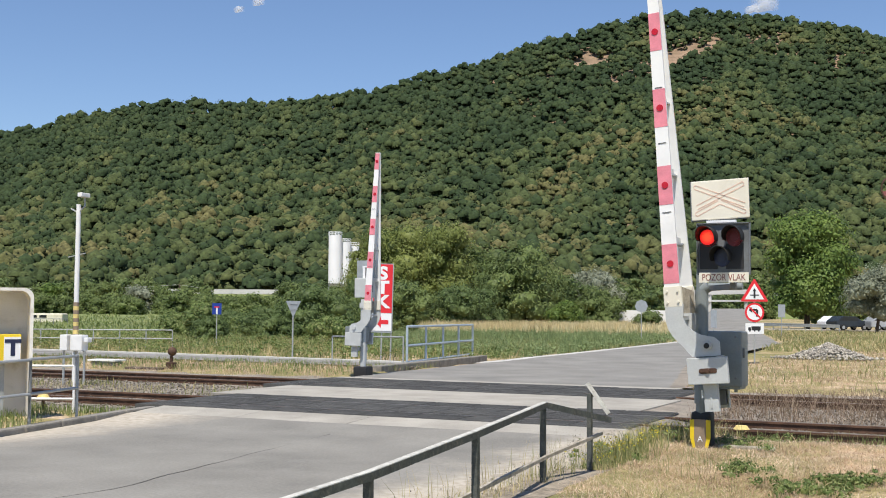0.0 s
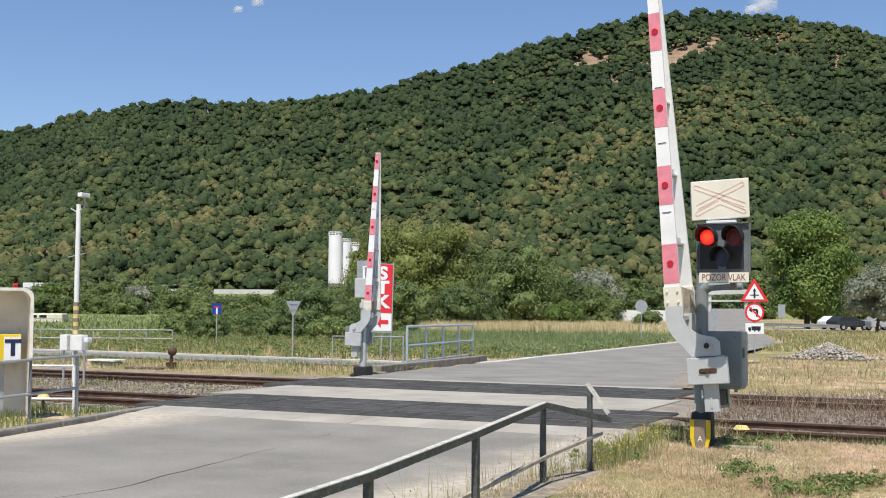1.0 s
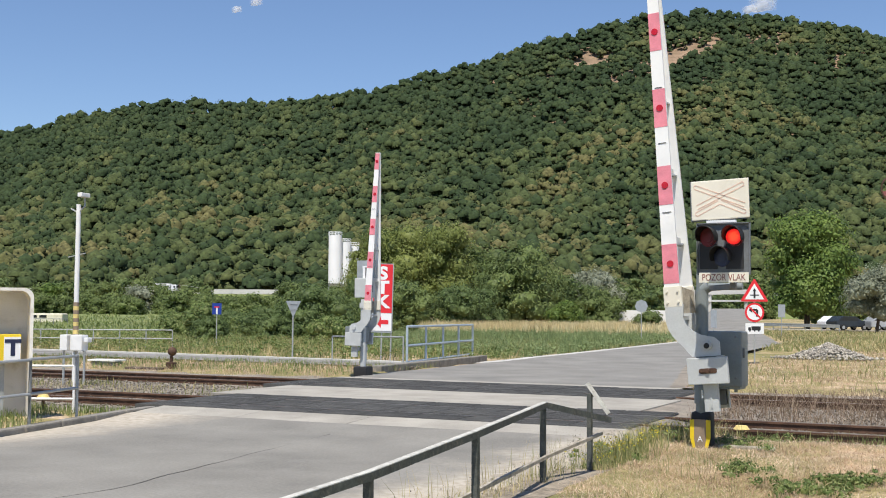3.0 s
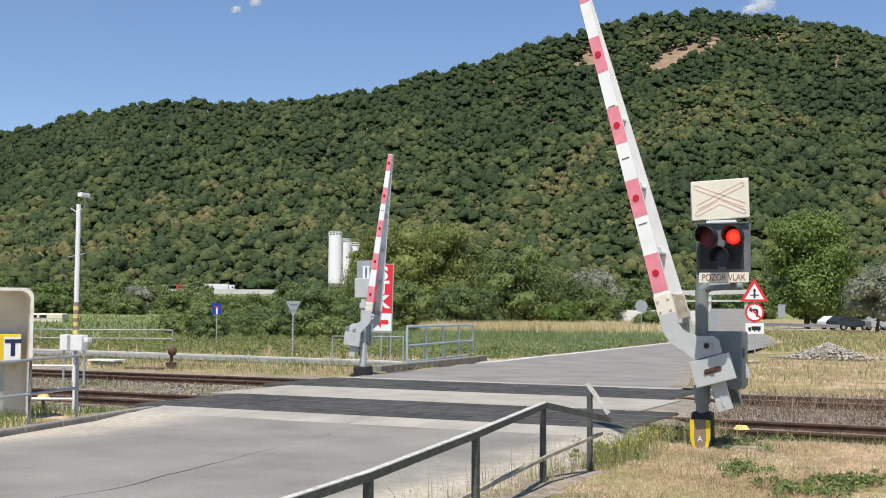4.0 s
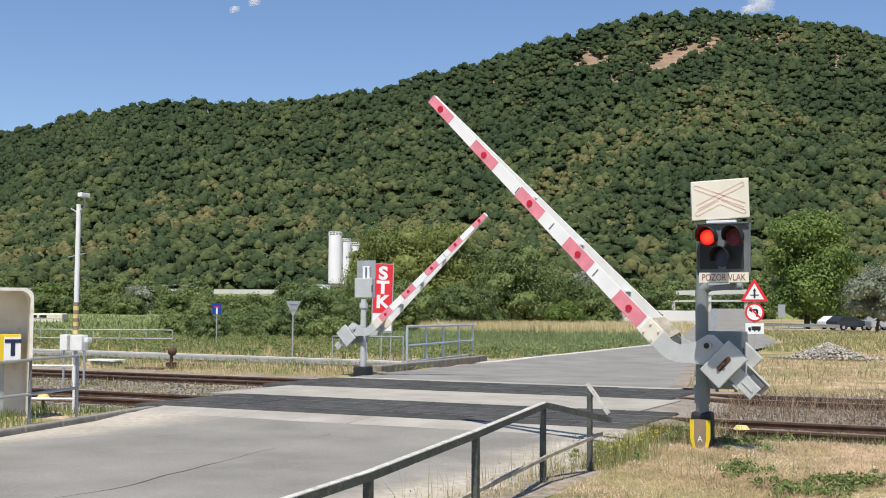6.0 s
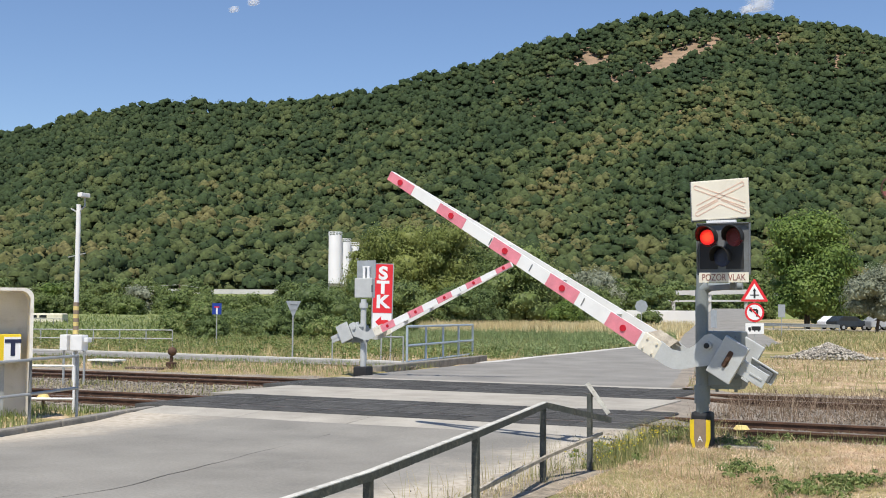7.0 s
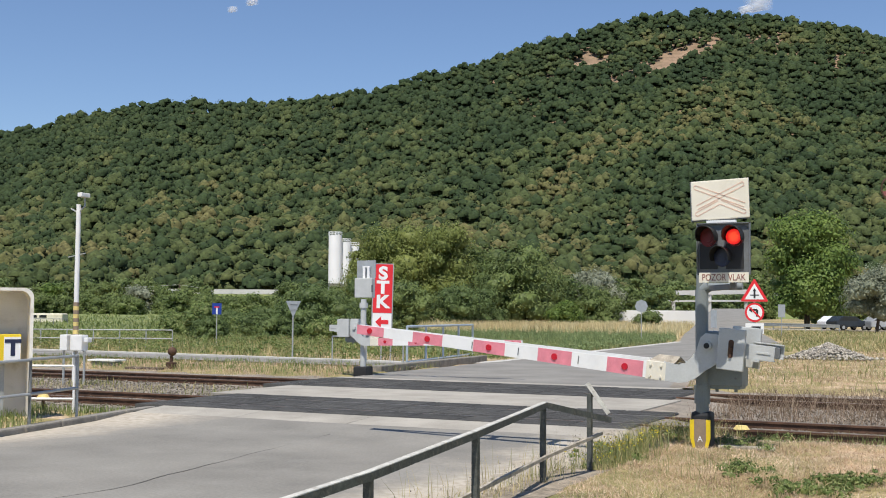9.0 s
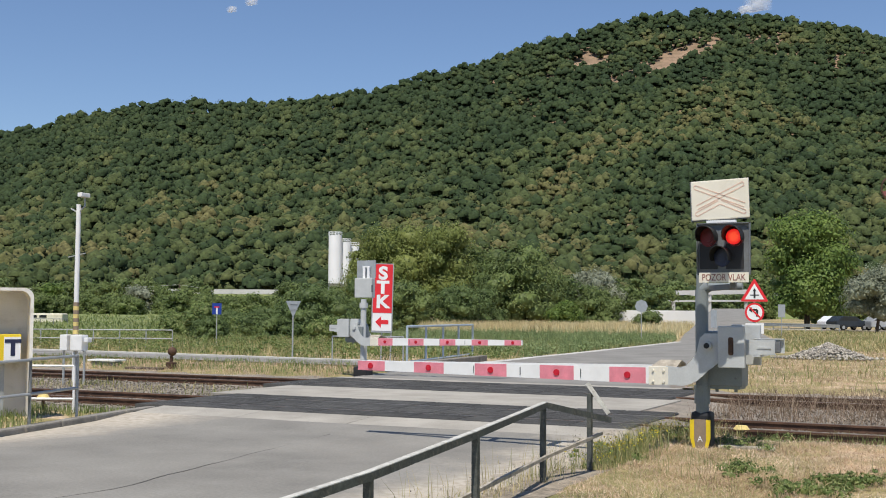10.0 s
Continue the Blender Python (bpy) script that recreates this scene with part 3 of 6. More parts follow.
def build_track_soil():
    """Dirty gravel between and beside the tracks."""
    for x0, x1, y0, y1, z in ((-70, -15.6, 20.7, 23.3, -0.135), (-5.4, 26, 20.7, 23.3, -0.13), (-70, -14.4, 16.7, 17.6, -0.13), (-4.9, 26, 16.9, 17.6, -0.12), (-70, -16.6, 26.6, 28.4, -0.07),
                              (-6.6, 26, 26.6, 28.6, -0.06)):
        xs, ys = steps(((x0, 0.45), (x1, 0))), steps(((y0, 0.3), (y1, 0)))
        k = len(ys)
        verts = []
        for x in xs:
            for j, y in enumerate(ys):
                edge = -0.16 if j in (0, k - 1) else 0.0
                verts.append((x, y + 0.2 * noise.noise((x * 0.8, y, 1)), z + edge + 0.04 * noise.noise((x * 1.1, y * 1.5, 2)) + 0.02 * noise.noise((x * 4, y * 4, 6))))
        faces = [(i * k + j, i * k + j + 1, (i + 1) * k + j + 1, (i + 1) * k + j) for i in range(len(xs) - 1) for j in range(k - 1)]
        tagged(raw("track_soil", verts, faces, M["cinder"], smooth=True), "grey-brown cinder and dirt beside the rails", "soil", "trackside soil", "structure")


def build_aprons():
    """Gravel banked against the ends of the crossing panels."""
    for x0, x1, y0, y1 in ((-5.3, -4.3, 16.4, 20.4), (-6.05, -4.5, 20.3, 23.6), (-6.35, -4.9, 23.4, 27.6), (-15.0, -15.9, 20.3, 23.6)):
        n, k = 14, 20
        verts = []
        for i in range(n + 1):
            f = i / n
            for j in range(k + 1):
                y = y0 + (y1 - y0) * j / k
                x = x0 + (x1 - x0) * f * (1 + 0.3 * noise.noise((y * 1.3, x0, 2)))
                verts.append((x, y, -0.025 - 0.13 * f ** 1.3 + 0.03 * noise.noise((x * 3, y * 3, 1)) * min(1, 3 * f)))
        faces = [(i * (k + 1) + j, i * (k + 1) + j + 1, (i + 1) * (k + 1) + j + 1, (i + 1) * (k + 1) + j) for i in range(n) for j in range(k)]
        tagged(raw("gravel_apron", verts, faces, M["cinder"], smooth=True), "grey-brown gravel banked against the crossing panels", "gravel", "gravel aprons", "structure")


def scatter_stones(name, n, place, size, material, label):
    """Loose stones: jittered octahedra in one mesh."""
    base = np.array([(1, 0, 0), (-1, 0, 0), (0, 1, 0), (0, -1, 0), (0, 0, 1), (0, 0, -1)], float)
    tri = np.array([(0, 2, 4), (2, 1, 4), (1, 3, 4), (3, 0, 4), (2, 0, 5), (1, 2, 5), (3, 1, 5), (0, 3, 5)])
    V, F = [], []
    for i in range(n):
        p = place()
        if p is None:
            continue
        s = size * rng.uniform(0.5, 1.3)
        v = base * rng.uniform(0.6, 1.2, (6, 3)) * s
        a = rng.uniform(0, 6.28)
        r = np.array(((math.cos(a), -math.sin(a), 0), (math.sin(a), math.cos(a), 0), (0, 0, 0.75)))
        F.append(tri + 6 * len(V))
        V.append(v @ r.T + np.array(p))
    return tagged(raw(name, np.concatenate(V), np.concatenate(F), material), label, "stones", kind="stuff")


def build_stones():
    def on_bed():
        c = TRACKS[int(rng.integers(2))]
        x = rng.uniform(-34, 10)
        if DECK[c][0] - 0.1 < x < DECK[c][1] + 0.1:
            return None
        y = rng.uniform(-2.4, 2.4)
        z = -0.14 if abs(y) < 1.3 else -0.14 - 0.14 * (abs(y) - 1.3)
        return (x, c + y, z + 0.01)

    scatter_stones("ballast_stones", 26000, on_bed, 0.034, M["stone"], "loose brown and grey ballast stones")

    def on_shoulder():
        y = rng.uniform(9, 17)
        return (lerp_table(y, ROAD_R) + rng.normal(-0.1, 0.25), y, lerp_table(y, ROAD_Z) + 0.02)

    def on_soil():
        x = rng.uniform(-34, 8)
        return None if -15.7 < x < -5.3 else (x, rng.uniform(20.8, 23.2), -0.115)

    scatter_stones("cinder_gravel", 7000, on_soil, 0.026, M["stone"], "loose gravel between the tracks")
    scatter_stones("shoulder_gravel", 700, on_shoulder, 0.011, M["rubble"], "fine loose gravel at the road edge")
    rubble_at = out(15.95, 48)

    def on_pile():
        r, a = abs(rng.normal(0, 0.5)), rng.uniform(0, 6.28)
        x, y = r * math.cos(a) * 1.7, r * math.sin(a) * 1.2
        return (rubble_at[0] + x, rubble_at[1] + y, max(0, 0.62 * (1 - r)) * rng.uniform(0.5, 1) + 0.02)

    tagged(scatter_stones("rubble_heap", 4200, on_pile, 0.075, M["rubble"], ""), "low heap of pale broken rubble in the grass", "rubble heap", kind="")


# ---- hill and distance ----
RIDGE = ((-0.70, 0.085), (-0.55, 0.105), (-0.383, 0.1455), (-0.31, 0.163), (-0.236, 0.175), (-0.139, 0.1755), (-0.065, 0.185), (0.008, 0.2055), (0.076, 0.226),
         (0.154, 0.249), (0.237, 0.2595), (0.315, 0.252), (0.383, 0.2375), (0.5, 0.19), (0.7, 0.12))
FOOT, CREST = 560.0, 1400.0


def hill_z(b, d):
    """Height of the wooded hill at bearing b (side over ahead) and distance d ahead."""
    e1 = lerp_table(b, RIDGE)
    t = (d - FOOT) / (CREST - FOOT)
    if t <= 1:
        e = 0.008 + (e1 - 0.008) * max(0, t) ** 0.82
        gully = 0.012 * math.sin(b * 26 + 1.2 + 2.0 * t) * math.sin(math.pi * min(1, max(0, t)))
        z = d * (e + gully * 0.5) + 1.7
    else:
        z = CREST * e1 + 1.7 - (d - CREST) * 0.45
    return z + 3.0 * noise.noise((b * 30, d * 0.02, 0))


def build_hill():
    bs = [(-0.7 + 1.4 * i / 110) for i in range(111)]
    ds = [FOOT - 30 + (CREST + 330 - FOOT) * j / 75 for j in range(76)]
    verts, faces = [], []
    for d in ds:
        for b in bs:
            verts.append((*out(b * d, d), hill_z(b, d)))
    n = len(bs)
    for j in range(len(ds) - 1):
        for i in range(n - 1):
            faces.append((j * n + i, j * n + i + 1, (j + 1) * n + i + 1, (j + 1) * n + i))
    tagged(raw("hill", verts, faces, M["soil"], smooth=True), "tall hillside of reddish earth under dense forest", "hill", kind="structure")


def ico(level):
    bm = bmesh.new()
    bmesh.ops.create_icosphere(bm, subdivisions=level, radius=1.0)
    v = np.array([x.co[:] for x in bm.verts])
    f = np.array([[x.index for x in g.verts] for g in bm.faces])
    bm.free()
    return v, f


def crown_kinds(count, clumps):
    """Tree crowns of several uneven leafy clumps, open below."""
    v0, f0 = ico(1)
    kinds = []
    for _ in range(count):
        V, F, n = [], [], 0
        for k in range(clumps):
            a, h = 2.399 * k + rng.uniform(-0.5, 0.5), (-0.45, 0.0, -0.35, 0.3, 0.12, 0.42, 0.62)[k]
            w = 0.62 * math.sqrt(max(0.05, 1 - max(0, h) ** 2)) * rng.uniform(0.6, 1.15) if k < clumps - 1 else rng.uniform(0, 0.2)
            r = rng.uniform(0.34, 0.56)
            v = v0 * rng.uniform(0.74, 1.26, (len(v0), 1)) * (r, r, r * 0.85) + (w * math.cos(a), w * math.sin(a), h)
            f = f0[(v0[f0].mean(axis=1)[:, 2] > -0.22)]
            used = np.unique(f)
            remap = -np.ones(len(v), int)
            remap[used] = np.arange(len(used))
            V.append(v[used])
            F.append(remap[f] + n)
            n += len(used)
        kinds.append((np.concatenate(V), np.concatenate(F)))
    return kinds


SCARS = ((0.204, 0.2245, 0.039, 0.0086, 0.33), (0.128, 0.2205, 0.021, 0.0050, 0.15), (0.262, 0.243, 0.010, 0.002, 0.0))   # bare slopes: bearing, steepness, half widths, tilt


def build_forest():
    """Forest over the hill: some eight thousand lumpy crowns with leaf sprays, in one mesh."""
    shells = crown_kinds(24, 7)
    m = 24
    idx = np.arange(m * 4).reshape(-1, 4)
    tri = np.concatenate((idx[:, [0, 1, 2]], idx[:, [0, 2, 3]]))
    sprays = []
    for _ in range(12):
        dv = rng.normal(0, 1, (m, 3))
        dv[:, 2] = np.abs(dv[:, 2]) - 0.15
        dv /= np.linalg.norm(dv, axis=1)[:, None]
        c = dv * rng.uniform(0.9, 1.06, m)[:, None]
        nv = dv + rng.normal(0, 0.3, (m, 3))
        nv /= np.linalg.norm(nv, axis=1)[:, None]
        t = np.cross(nv, rng.normal(0, 1, (m, 3)))
        t /= np.linalg.norm(t, axis=1)[:, None]
        b = np.cross(nv, t)
        ln = rng.uniform(0.06, 0.13, m)[:, None]
        sprays.append(np.stack((c - t * ln, c + b * ln * 0.8 - nv * ln * 0.1, c + t * ln, c - b * ln * 0.8 - nv * ln * 0.1), 1).reshape(-1, 3))
    V, F, S, n = [], [], [], 0
    d = FOOT - 14.0
    while d < CREST + 12:
        up = (d - FOOT) / (CREST - FOOT)
        gap = 9.6 + 1.6 * up
        b = -0.41 + rng.uniform(0, 0.004)
        while b < 0.41:
            b += gap / d * rng.uniform(0.7, 1.3)
            dd = d + rng.uniform(-7, 7)
            z = hill_z(b, dd)
            e = (z + 4 - 1.7) / dd
            bare = 9.0
            for sb, se, wb, we, tilt in SCARS:
                q = ((b - sb) / wb) ** 2 + ((e - se - (b - sb) * tilt) / we) ** 2
                bare = min(bare, q - 0.9 * noise.noise((b * 160, e * 260, 2)))
            if bare < 1 and rng.random() > 0.1:
                continue
            dry = noise.noise((b * 22, e * 60, 7)) > 0.5 or bare < 1.5
            r = gap * (0.48 + 0.56 * rng.random() ** 1.8) * (1 - 0.06 * max(0.0, up - 0.8) / 0.2) * (0.5 if bare < 1 else 0.65 if dry else 1.0)
            tall = rng.uniform(0.75, 1.15)
            a = rng.uniform(0, 6.28)
            rot = np.array(((math.cos(a), -math.sin(a), 0), (math.sin(a), math.cos(a), 0), (0, 0, 1)))
            x, y = out(b * dd, dd)
            place = (x, y, z + (0.5 if bare < 1 else 3.0) + r * 0.5 + 0.5 + rng.uniform(-1.5, 1.8) * (1 - 0.55 * up) * (bare >= 1))
            # lighter, more mixed kinds low on the slope, even dark oak above
            tint = rng.random() ** 1.4 * (1.15 - 0.45 * up) + 0.26 * max(0.0, 1 - up * 1.5) + (0.5 * rng.random() if dry else 0) + 0.32 * noise.noise((b * 14, e * 30, 11))
            tint = min(tint, 1.0 if not dry else 1.3)
            v, f = shells[int(rng.integers(24))]
            for vv, fv in ((v, f), (sprays[int(rng.integers(12))], tri)):
                V.append((vv * (r, r, r * tall)) @ rot.T + place)
                F.append(fv + n)
                S.append(np.full(len(vv), tint, dtype=np.float32))
                n += len(vv)
        d += gap * 0.85
    forest = raw("hill_forest", np.concatenate(V), np.concatenate(F), LEAF_HILL)
    forest.data.attributes.new("species", "FLOAT", "POINT").data.foreach_set("value", np.concatenate(S))
    tagged(forest, "dense green broadleaf forest with dry yellowish patches", "forest", kind="stuff")


def leaf_cloud(centres, radii, count, size, squash=0.8, droop=0.0):
    """Many small leaf sprays spread over lumps; returns arrays."""
    centres, radii = np.asarray(centres, float), np.asarray(radii, float)
    w = radii ** 2
    pick = rng.choice(len(centres), count, p=w / w.sum())
    d = rng.normal(0, 1, (count, 3))
    d /= np.linalg.norm(d, axis=1)[:, None]
    d[:, 2] = np.where(d[:, 2] < -0.45, -d[:, 2] * 0.5, d[:, 2])
    rad = radii[pick] * np.clip(rng.normal(0.88, 0.2, count), 0.2, 1.3)
    c = centres[pick] + d * rad[:, None] * (1, 1, squash)
    nrm = d + rng.normal(0, 0.32, (count, 3)) + (0, 0, 0.25)
    nrm /= np.linalg.norm(nrm, axis=1)[:, None]
    t = np.cross(nrm, rng.normal(0, 1, (count, 3)))
    t[:, 2] -= droop
    t /= np.linalg.norm(t, axis=1)[:, None]
    s = np.cross(nrm, t)
    ln = size * rng.uniform(0.6, 1.5, count)[:, None]
    wd = ln * rng.uniform(0.4, 0.75, count)[:, None]
    p0, p2 = c - t * ln * 0.5, c + t * ln * 0.5
    p1, p3 = c + s * wd * 0.5 - nrm * ln * 0.12, c - s * wd * 0.5 - nrm * ln * 0.12
    V = np.stack((p0, p1, p2, p3), axis=1).reshape(-1, 3)
    F = np.arange(count * 4).reshape(-1, 4)
    return V, np.concatenate((F[:, [0, 1, 2]], F[:, [0, 2, 3]]))


ICO = ico(1)


def tree(name, at, height, width, count, leaf, material, label, category="tree", stem=0.25, lean=(0, 0), squash=0.85, lumps=26, droop=0.0, low=0.15, group="", deep=1.0):
    """A trunk with limbs and a crown of leaf sprays on uneven lumps."""
    x, y, z0 = at
    th = thing(name, (x, y, z0), label, category, group)
    bm = bmesh.new()
    top = (lean[0] * height, lean[1] * height, height * 0.55)
    tr = max(0.05, height * 0.022)
    mid = (top[0] * 0.35, top[1] * 0.35, top[2] * 0.45)
    rod(bm, (0, 0, -0.2), mid, tr * 1.25, 8, tr)
    rod(bm, mid, top, tr, 8, tr * 0.55)
    cen, rad = [], []
    lumps = int(lumps * 1.9)
    for i in range(lumps):
        a, q = rng.uniform(0, 6.28), rng.uniform(0, 1) ** 0.6
        h = rng.uniform(low, 0.93)
        f = (h - low) / (1 - low)
        prof = math.sin(math.pi * min(1, 0.22 + 0.72 * f)) ** 0.7
        rr = width * 0.5 * prof * q * 0.82
        cx, cy, cz = top[0] * h * 1.5 + rr * math.cos(a), top[1] * h * 1.5 + rr * math.sin(a) * deep, h * height
        cen.append((cx, cy, cz))
        rad.append(width * rng.uniform(0.15, 0.25))
        if i < 9:
            rod(bm, (top[0] * 0.6, top[1] * 0.6, height * (0.2 + 0.3 * rng.random())), (cx * 0.9, cy * 0.9, cz * 0.95), tr * 0.4, 6, tr * 0.12)
    part("trunk", bm, M["bark"], th)
    V, F = leaf_cloud(cen, rad, int(count * 2.0), leaf * 0.70, squash, droop)
    v0, f0 = ICO
    cv = [v0 * rng.uniform(0.45, 0.72, (len(v0), 1)) * (r, r, r * squash) + np.array(c) for c, r in zip(cen, rad)]
    cf = [f0 + len(V) + i * len(v0) for i in range(len(cen))]
    raw("crown", np.concatenate([V] + cv), np.concatenate([F] + cf), material, th)
    return th


# ---- the barriers ----
BOARD_A = -0.72     # root of the boom boards, along the boom's own x axis


def build_barrier(name, at, rz, label, post_x, with_signal, first, step, tip):
    """Half barrier: mast, drive box, and a boom of two boards that converge at the tip; the boom turns on its pivot."""
    th = thing(name, at, label, "level crossing barrier", "barriers", rz)
    root = BOARD_A
    bx, by, bh = (-0.21, 0.24, 0.70) if with_signal else (-0.16, 0.0, 0.42)
    bm = bmesh.new()
    rod(bm, (post_x, 0.06, -0.1), (post_x, 0.06, 2.0 if with_signal else 2.1), 0.082, 20)
    if with_signal:
        rod(bm, (post_x, 0.06, 0.55), (post_x, 0.06, 0.78), 0.1, 20)
    part("mast", bm, M["grey2"] if with_signal else M["grey"], th, smooth=False)
    bm = bmesh.new()
    box(bm, (0.315 + bx, by, 1.12), (0.56, 0.40, bh), bevel=0.02)
    box(bm, (0.315 + bx, by, 1.11 - bh / 2), (0.5, 0.36, 0.04))
    for x in (0.1, 0.26, 0.5):
        rod(bm, (x + bx, by - 0.1, 1.05 - bh / 2), (x + bx, by - 0.1, 1.11 - bh / 2), 0.022, 8)
    drive = part("drive_box", bm, M["grey2"], th, "grey steel drive housing")
    k = bh / 0.70
    for x, z in ((0.1, 1.4), (0.52, 1.4), (0.1, 0.88), (0.52, 0.88)):
        bm = bmesh.new()
        rod(bm, (x + bx, by - 0.22, 1.12 + (z - 1.12) * k), (x + bx, by - 0.18, 1.12 + (z - 1.12) * k), 0.014, 8)
        part("bolt", bm, M["dgrey"], drive)
    bm = bmesh.new()
    box(bm, (0.605 + bx, by - 0.12, 1.2), (0.03, 0.05, 0.12), bevel=0.008)
    part("hinge", bm, M["dgrey"], drive)
    # foot
    bm = bmesh.new()
    if with_signal:
        box(bm, (post_x, 0.08, 0.20), (0.27, 0.22, 0.5), bevel=0.05)
    else:
        box(bm, (post_x, 0.05, 0.06), (0.42, 0.4, 0.3), bevel=0.04)
    part("foot", bm, M["black"], th, "black rubber foot")
    if with_signal:
        bm = bmesh.new()
        plate(bm, [(-0.075, 0.355), (0.075, 0.355), (0.075, 0.1), (0.05, -0.045), (-0.05, -0.045), (-0.075, 0.1)], 0.02, pose(post_x, -0.065, 0) @ UPRIGHT)
        front = part("foot_shield", bm, M["brownpaint"], th, "brown shield with yellow edges")
        for s in (-1, 1):
            bm = bmesh.new()
            plate(bm, [(s * 0.075, 0.355), (s * 0.128, 0.345), (s * 0.128, 0.12), (s * 0.085, -0.045), (s * 0.05, -0.045), (s * 0.075, 0.1)], 0.022,
                  pose(post_x, -0.062, 0) @ UPRIGHT)
            part("shield_edge", bm, M["yellow"], front, "bright yellow painted edge")
        text_part("letter", "A", 0.1, M["signwhite"], front, pose(post_x, -0.079, 0.11) @ UPRIGHT)
    # the boom
    arm_pts = [(-0.54, -0.265), (-0.36, -0.285), (-0.27, -0.25), (-0.2, -0.18), (-0.14, -0.08), (-0.10, 0.09), (-0.04, 0.15), (0.13, 0.15), (0.13, -0.21),
               (0.06, -0.27), (0.0, -0.31), (-0.07, -0.38), (-0.14, -0.44), (-0.24, -0.49), (-0.33, -0.51), (-0.54, -0.505)]
    bm = bmesh.new()
    for y in (-0.28, 0.28):
        plate(bm, arm_pts, 0.022, pose(0, y, 0) @ UPRIGHT)
    rod(bm, (0, -0.33, 0), (0, 0.33, 0), 0.055, 20)
    rod(bm, (0, -0.345, 0), (0, -0.33, 0), 0.03, 6)
    box(bm, (-0.36, 0, -0.4), (0.05, 0.54, 0.05))
    arm = part("boom", bm, M["grey"], th, "grey curved carrier of the red and white boom")
    arm.location = (0, 0, 1.295)
    b = bmesh.new()
    plate(b, disc(0.036, 12), 0.006, pose(0, -0.349, 0) @ UPRIGHT)
    part("pivot_bolt", b, M["black"], arm, "dark pivot bolt")
    for side in (-1, 1):
        y0, y1 = side * 0.275, side * 0.022

        def yy(x, y0=y0, y1=y1):
            return y0 + (y1 - y0) * (x - root) / (tip - root)

        def half(x):
            return 0.103 + (0.067 - 0.103) * (x - root) / (tip - root)

        zc = -0.395
        turn = math.atan2(y1 - y0, tip - root)

        def on_board(xa, xb, t, off, y0=y0, yy=yy, half=half, zc=zc):
            """A tapering length of board."""
            b = bmesh.new()
            vs = []
            for x in (xa, xb):
                for dy in (off - t / 2, off + t / 2):
                    for k in (-1, 1):
                        vs.append(b.verts.new((x, yy(x) + dy, zc + k * half(x))))
            for q in ((0, 1, 3, 2), (4, 6, 7, 5), (0, 4, 5, 1), (2, 3, 7, 6), (0, 2, 6, 4), (1, 5, 7, 3)):
                b.faces.new([vs[i] for i in q])
            return b

        bd = part("board", on_board(root, tip, 0.032, 0.0), M["white"], arm, "white boom board")
        for i in range(5):
            cx = first - step * i
            xa, xb = cx + step * 0.248, max(tip, cx - step * 0.248)
            b = on_board(xa, xb, 0.003, side * 0.0178)
            part("stripe", b, M["pink"], arm, "faded pinkish-red stripe")
            b = bmesh.new()
            plate(b, disc(0.043, 20), 0.014, Matrix.Translation((cx, yy(cx) + side * 0.024, zc)) @ UPRIGHT)
            part("reflector", b, M["reflector"], arm, "round dark red reflector")
        b = bmesh.new()
        on = yy(-0.63)
        box(b, (-0.64, on - side * 0.012, zc), (0.26, 0.05, 0.235), bevel=0.006)
        for x in (-0.71, -0.57):
            for z in (-0.07, 0.07):
                rod(b, (x, on + side * 0.012, zc + z), (x, on + side * 0.03, zc + z), 0.015, 8)
        part("clamp", b, M["cream"], arm, "pale clamp plate with bolts")
        for x in (-1.72, -2.62, -3.35):
            b = bmesh.new()
            box(b, (x, yy(x) + side * 0.019, zc), (0.012, 0.008, half(x) * 1.2))
            part("strap", b, M["dgrey"], arm)
    for x in (-1.35, -2.25, -3.2):
        w = 0.275 + (0.022 - 0.275) * (x - root) / (tip - root)
        b = bmesh.new()
        bar(b, (x, -w, -0.395), (x, w, -0.395), 0.12, 0.02)
        bar(b, (x + 0.03, -w, -0.395), (x + 0.03, w, -0.395), 0.02, 0.1)
        part("spreader", b, M["grey"], arm)
    b = bmesh.new()
    for side in (-1, 1):
        vs = [b.verts.new(p) for p in ((-0.76, side * 0.27, -0.285), (-0.42, side * 0.25, -0.285), (-0.42, 0, -0.205), (-0.70, 0, -0.205))]
        lo = [b.verts.new(v.co - Vector((0, 0, 0.02))) for v in vs]
        b.faces.new(vs)
        b.faces.new(lo[::-1])
        for q in range(4):
            b.faces.new((vs[q], lo[q], lo[(q + 1) % 4], vs[(q + 1) % 4]))
    part("gusset", b, M["oldwood"], arm, "weathered brown folded cover plate")
    # counterweight
    b = bmesh.new()
    box(b, (0.31, -0.335, -0.01), (0.33, 0.07, 0.51), bevel=0.01)
    cw = part("counterweight", b, M["grey"], arm, "light grey counterweight case with a slot")
    b = bmesh.new()
    box(b, (0.325, 0.335, -0.01), (0.37, 0.07, 0.51), bevel=0.01)
    part("counterweight", b, M["grey"], arm, "light grey counterweight case")
    b = bmesh.new()
    plate(b, [(-0.02, -0.11), (0.02, -0.11), (0.032, -0.09), (0.032, 0.09), (0.02, 0.11), (-0.02, 0.11), (-0.032, 0.09), (-0.032, -0.09)], 0.006, pose(0.31, -0.372, 0.0) @ UPRIGHT)
    part("slot", b, M["rust"], cw, "rusty adjusting slot")
    b = bmesh.new()
    rod(b, (0.31, -0.40, 0.0), (0.31, -0.36, 0.0), 0.025, 8)
    box(b, (0.31, -0.38, -0.05), (0.03, 0.02, 0.12))
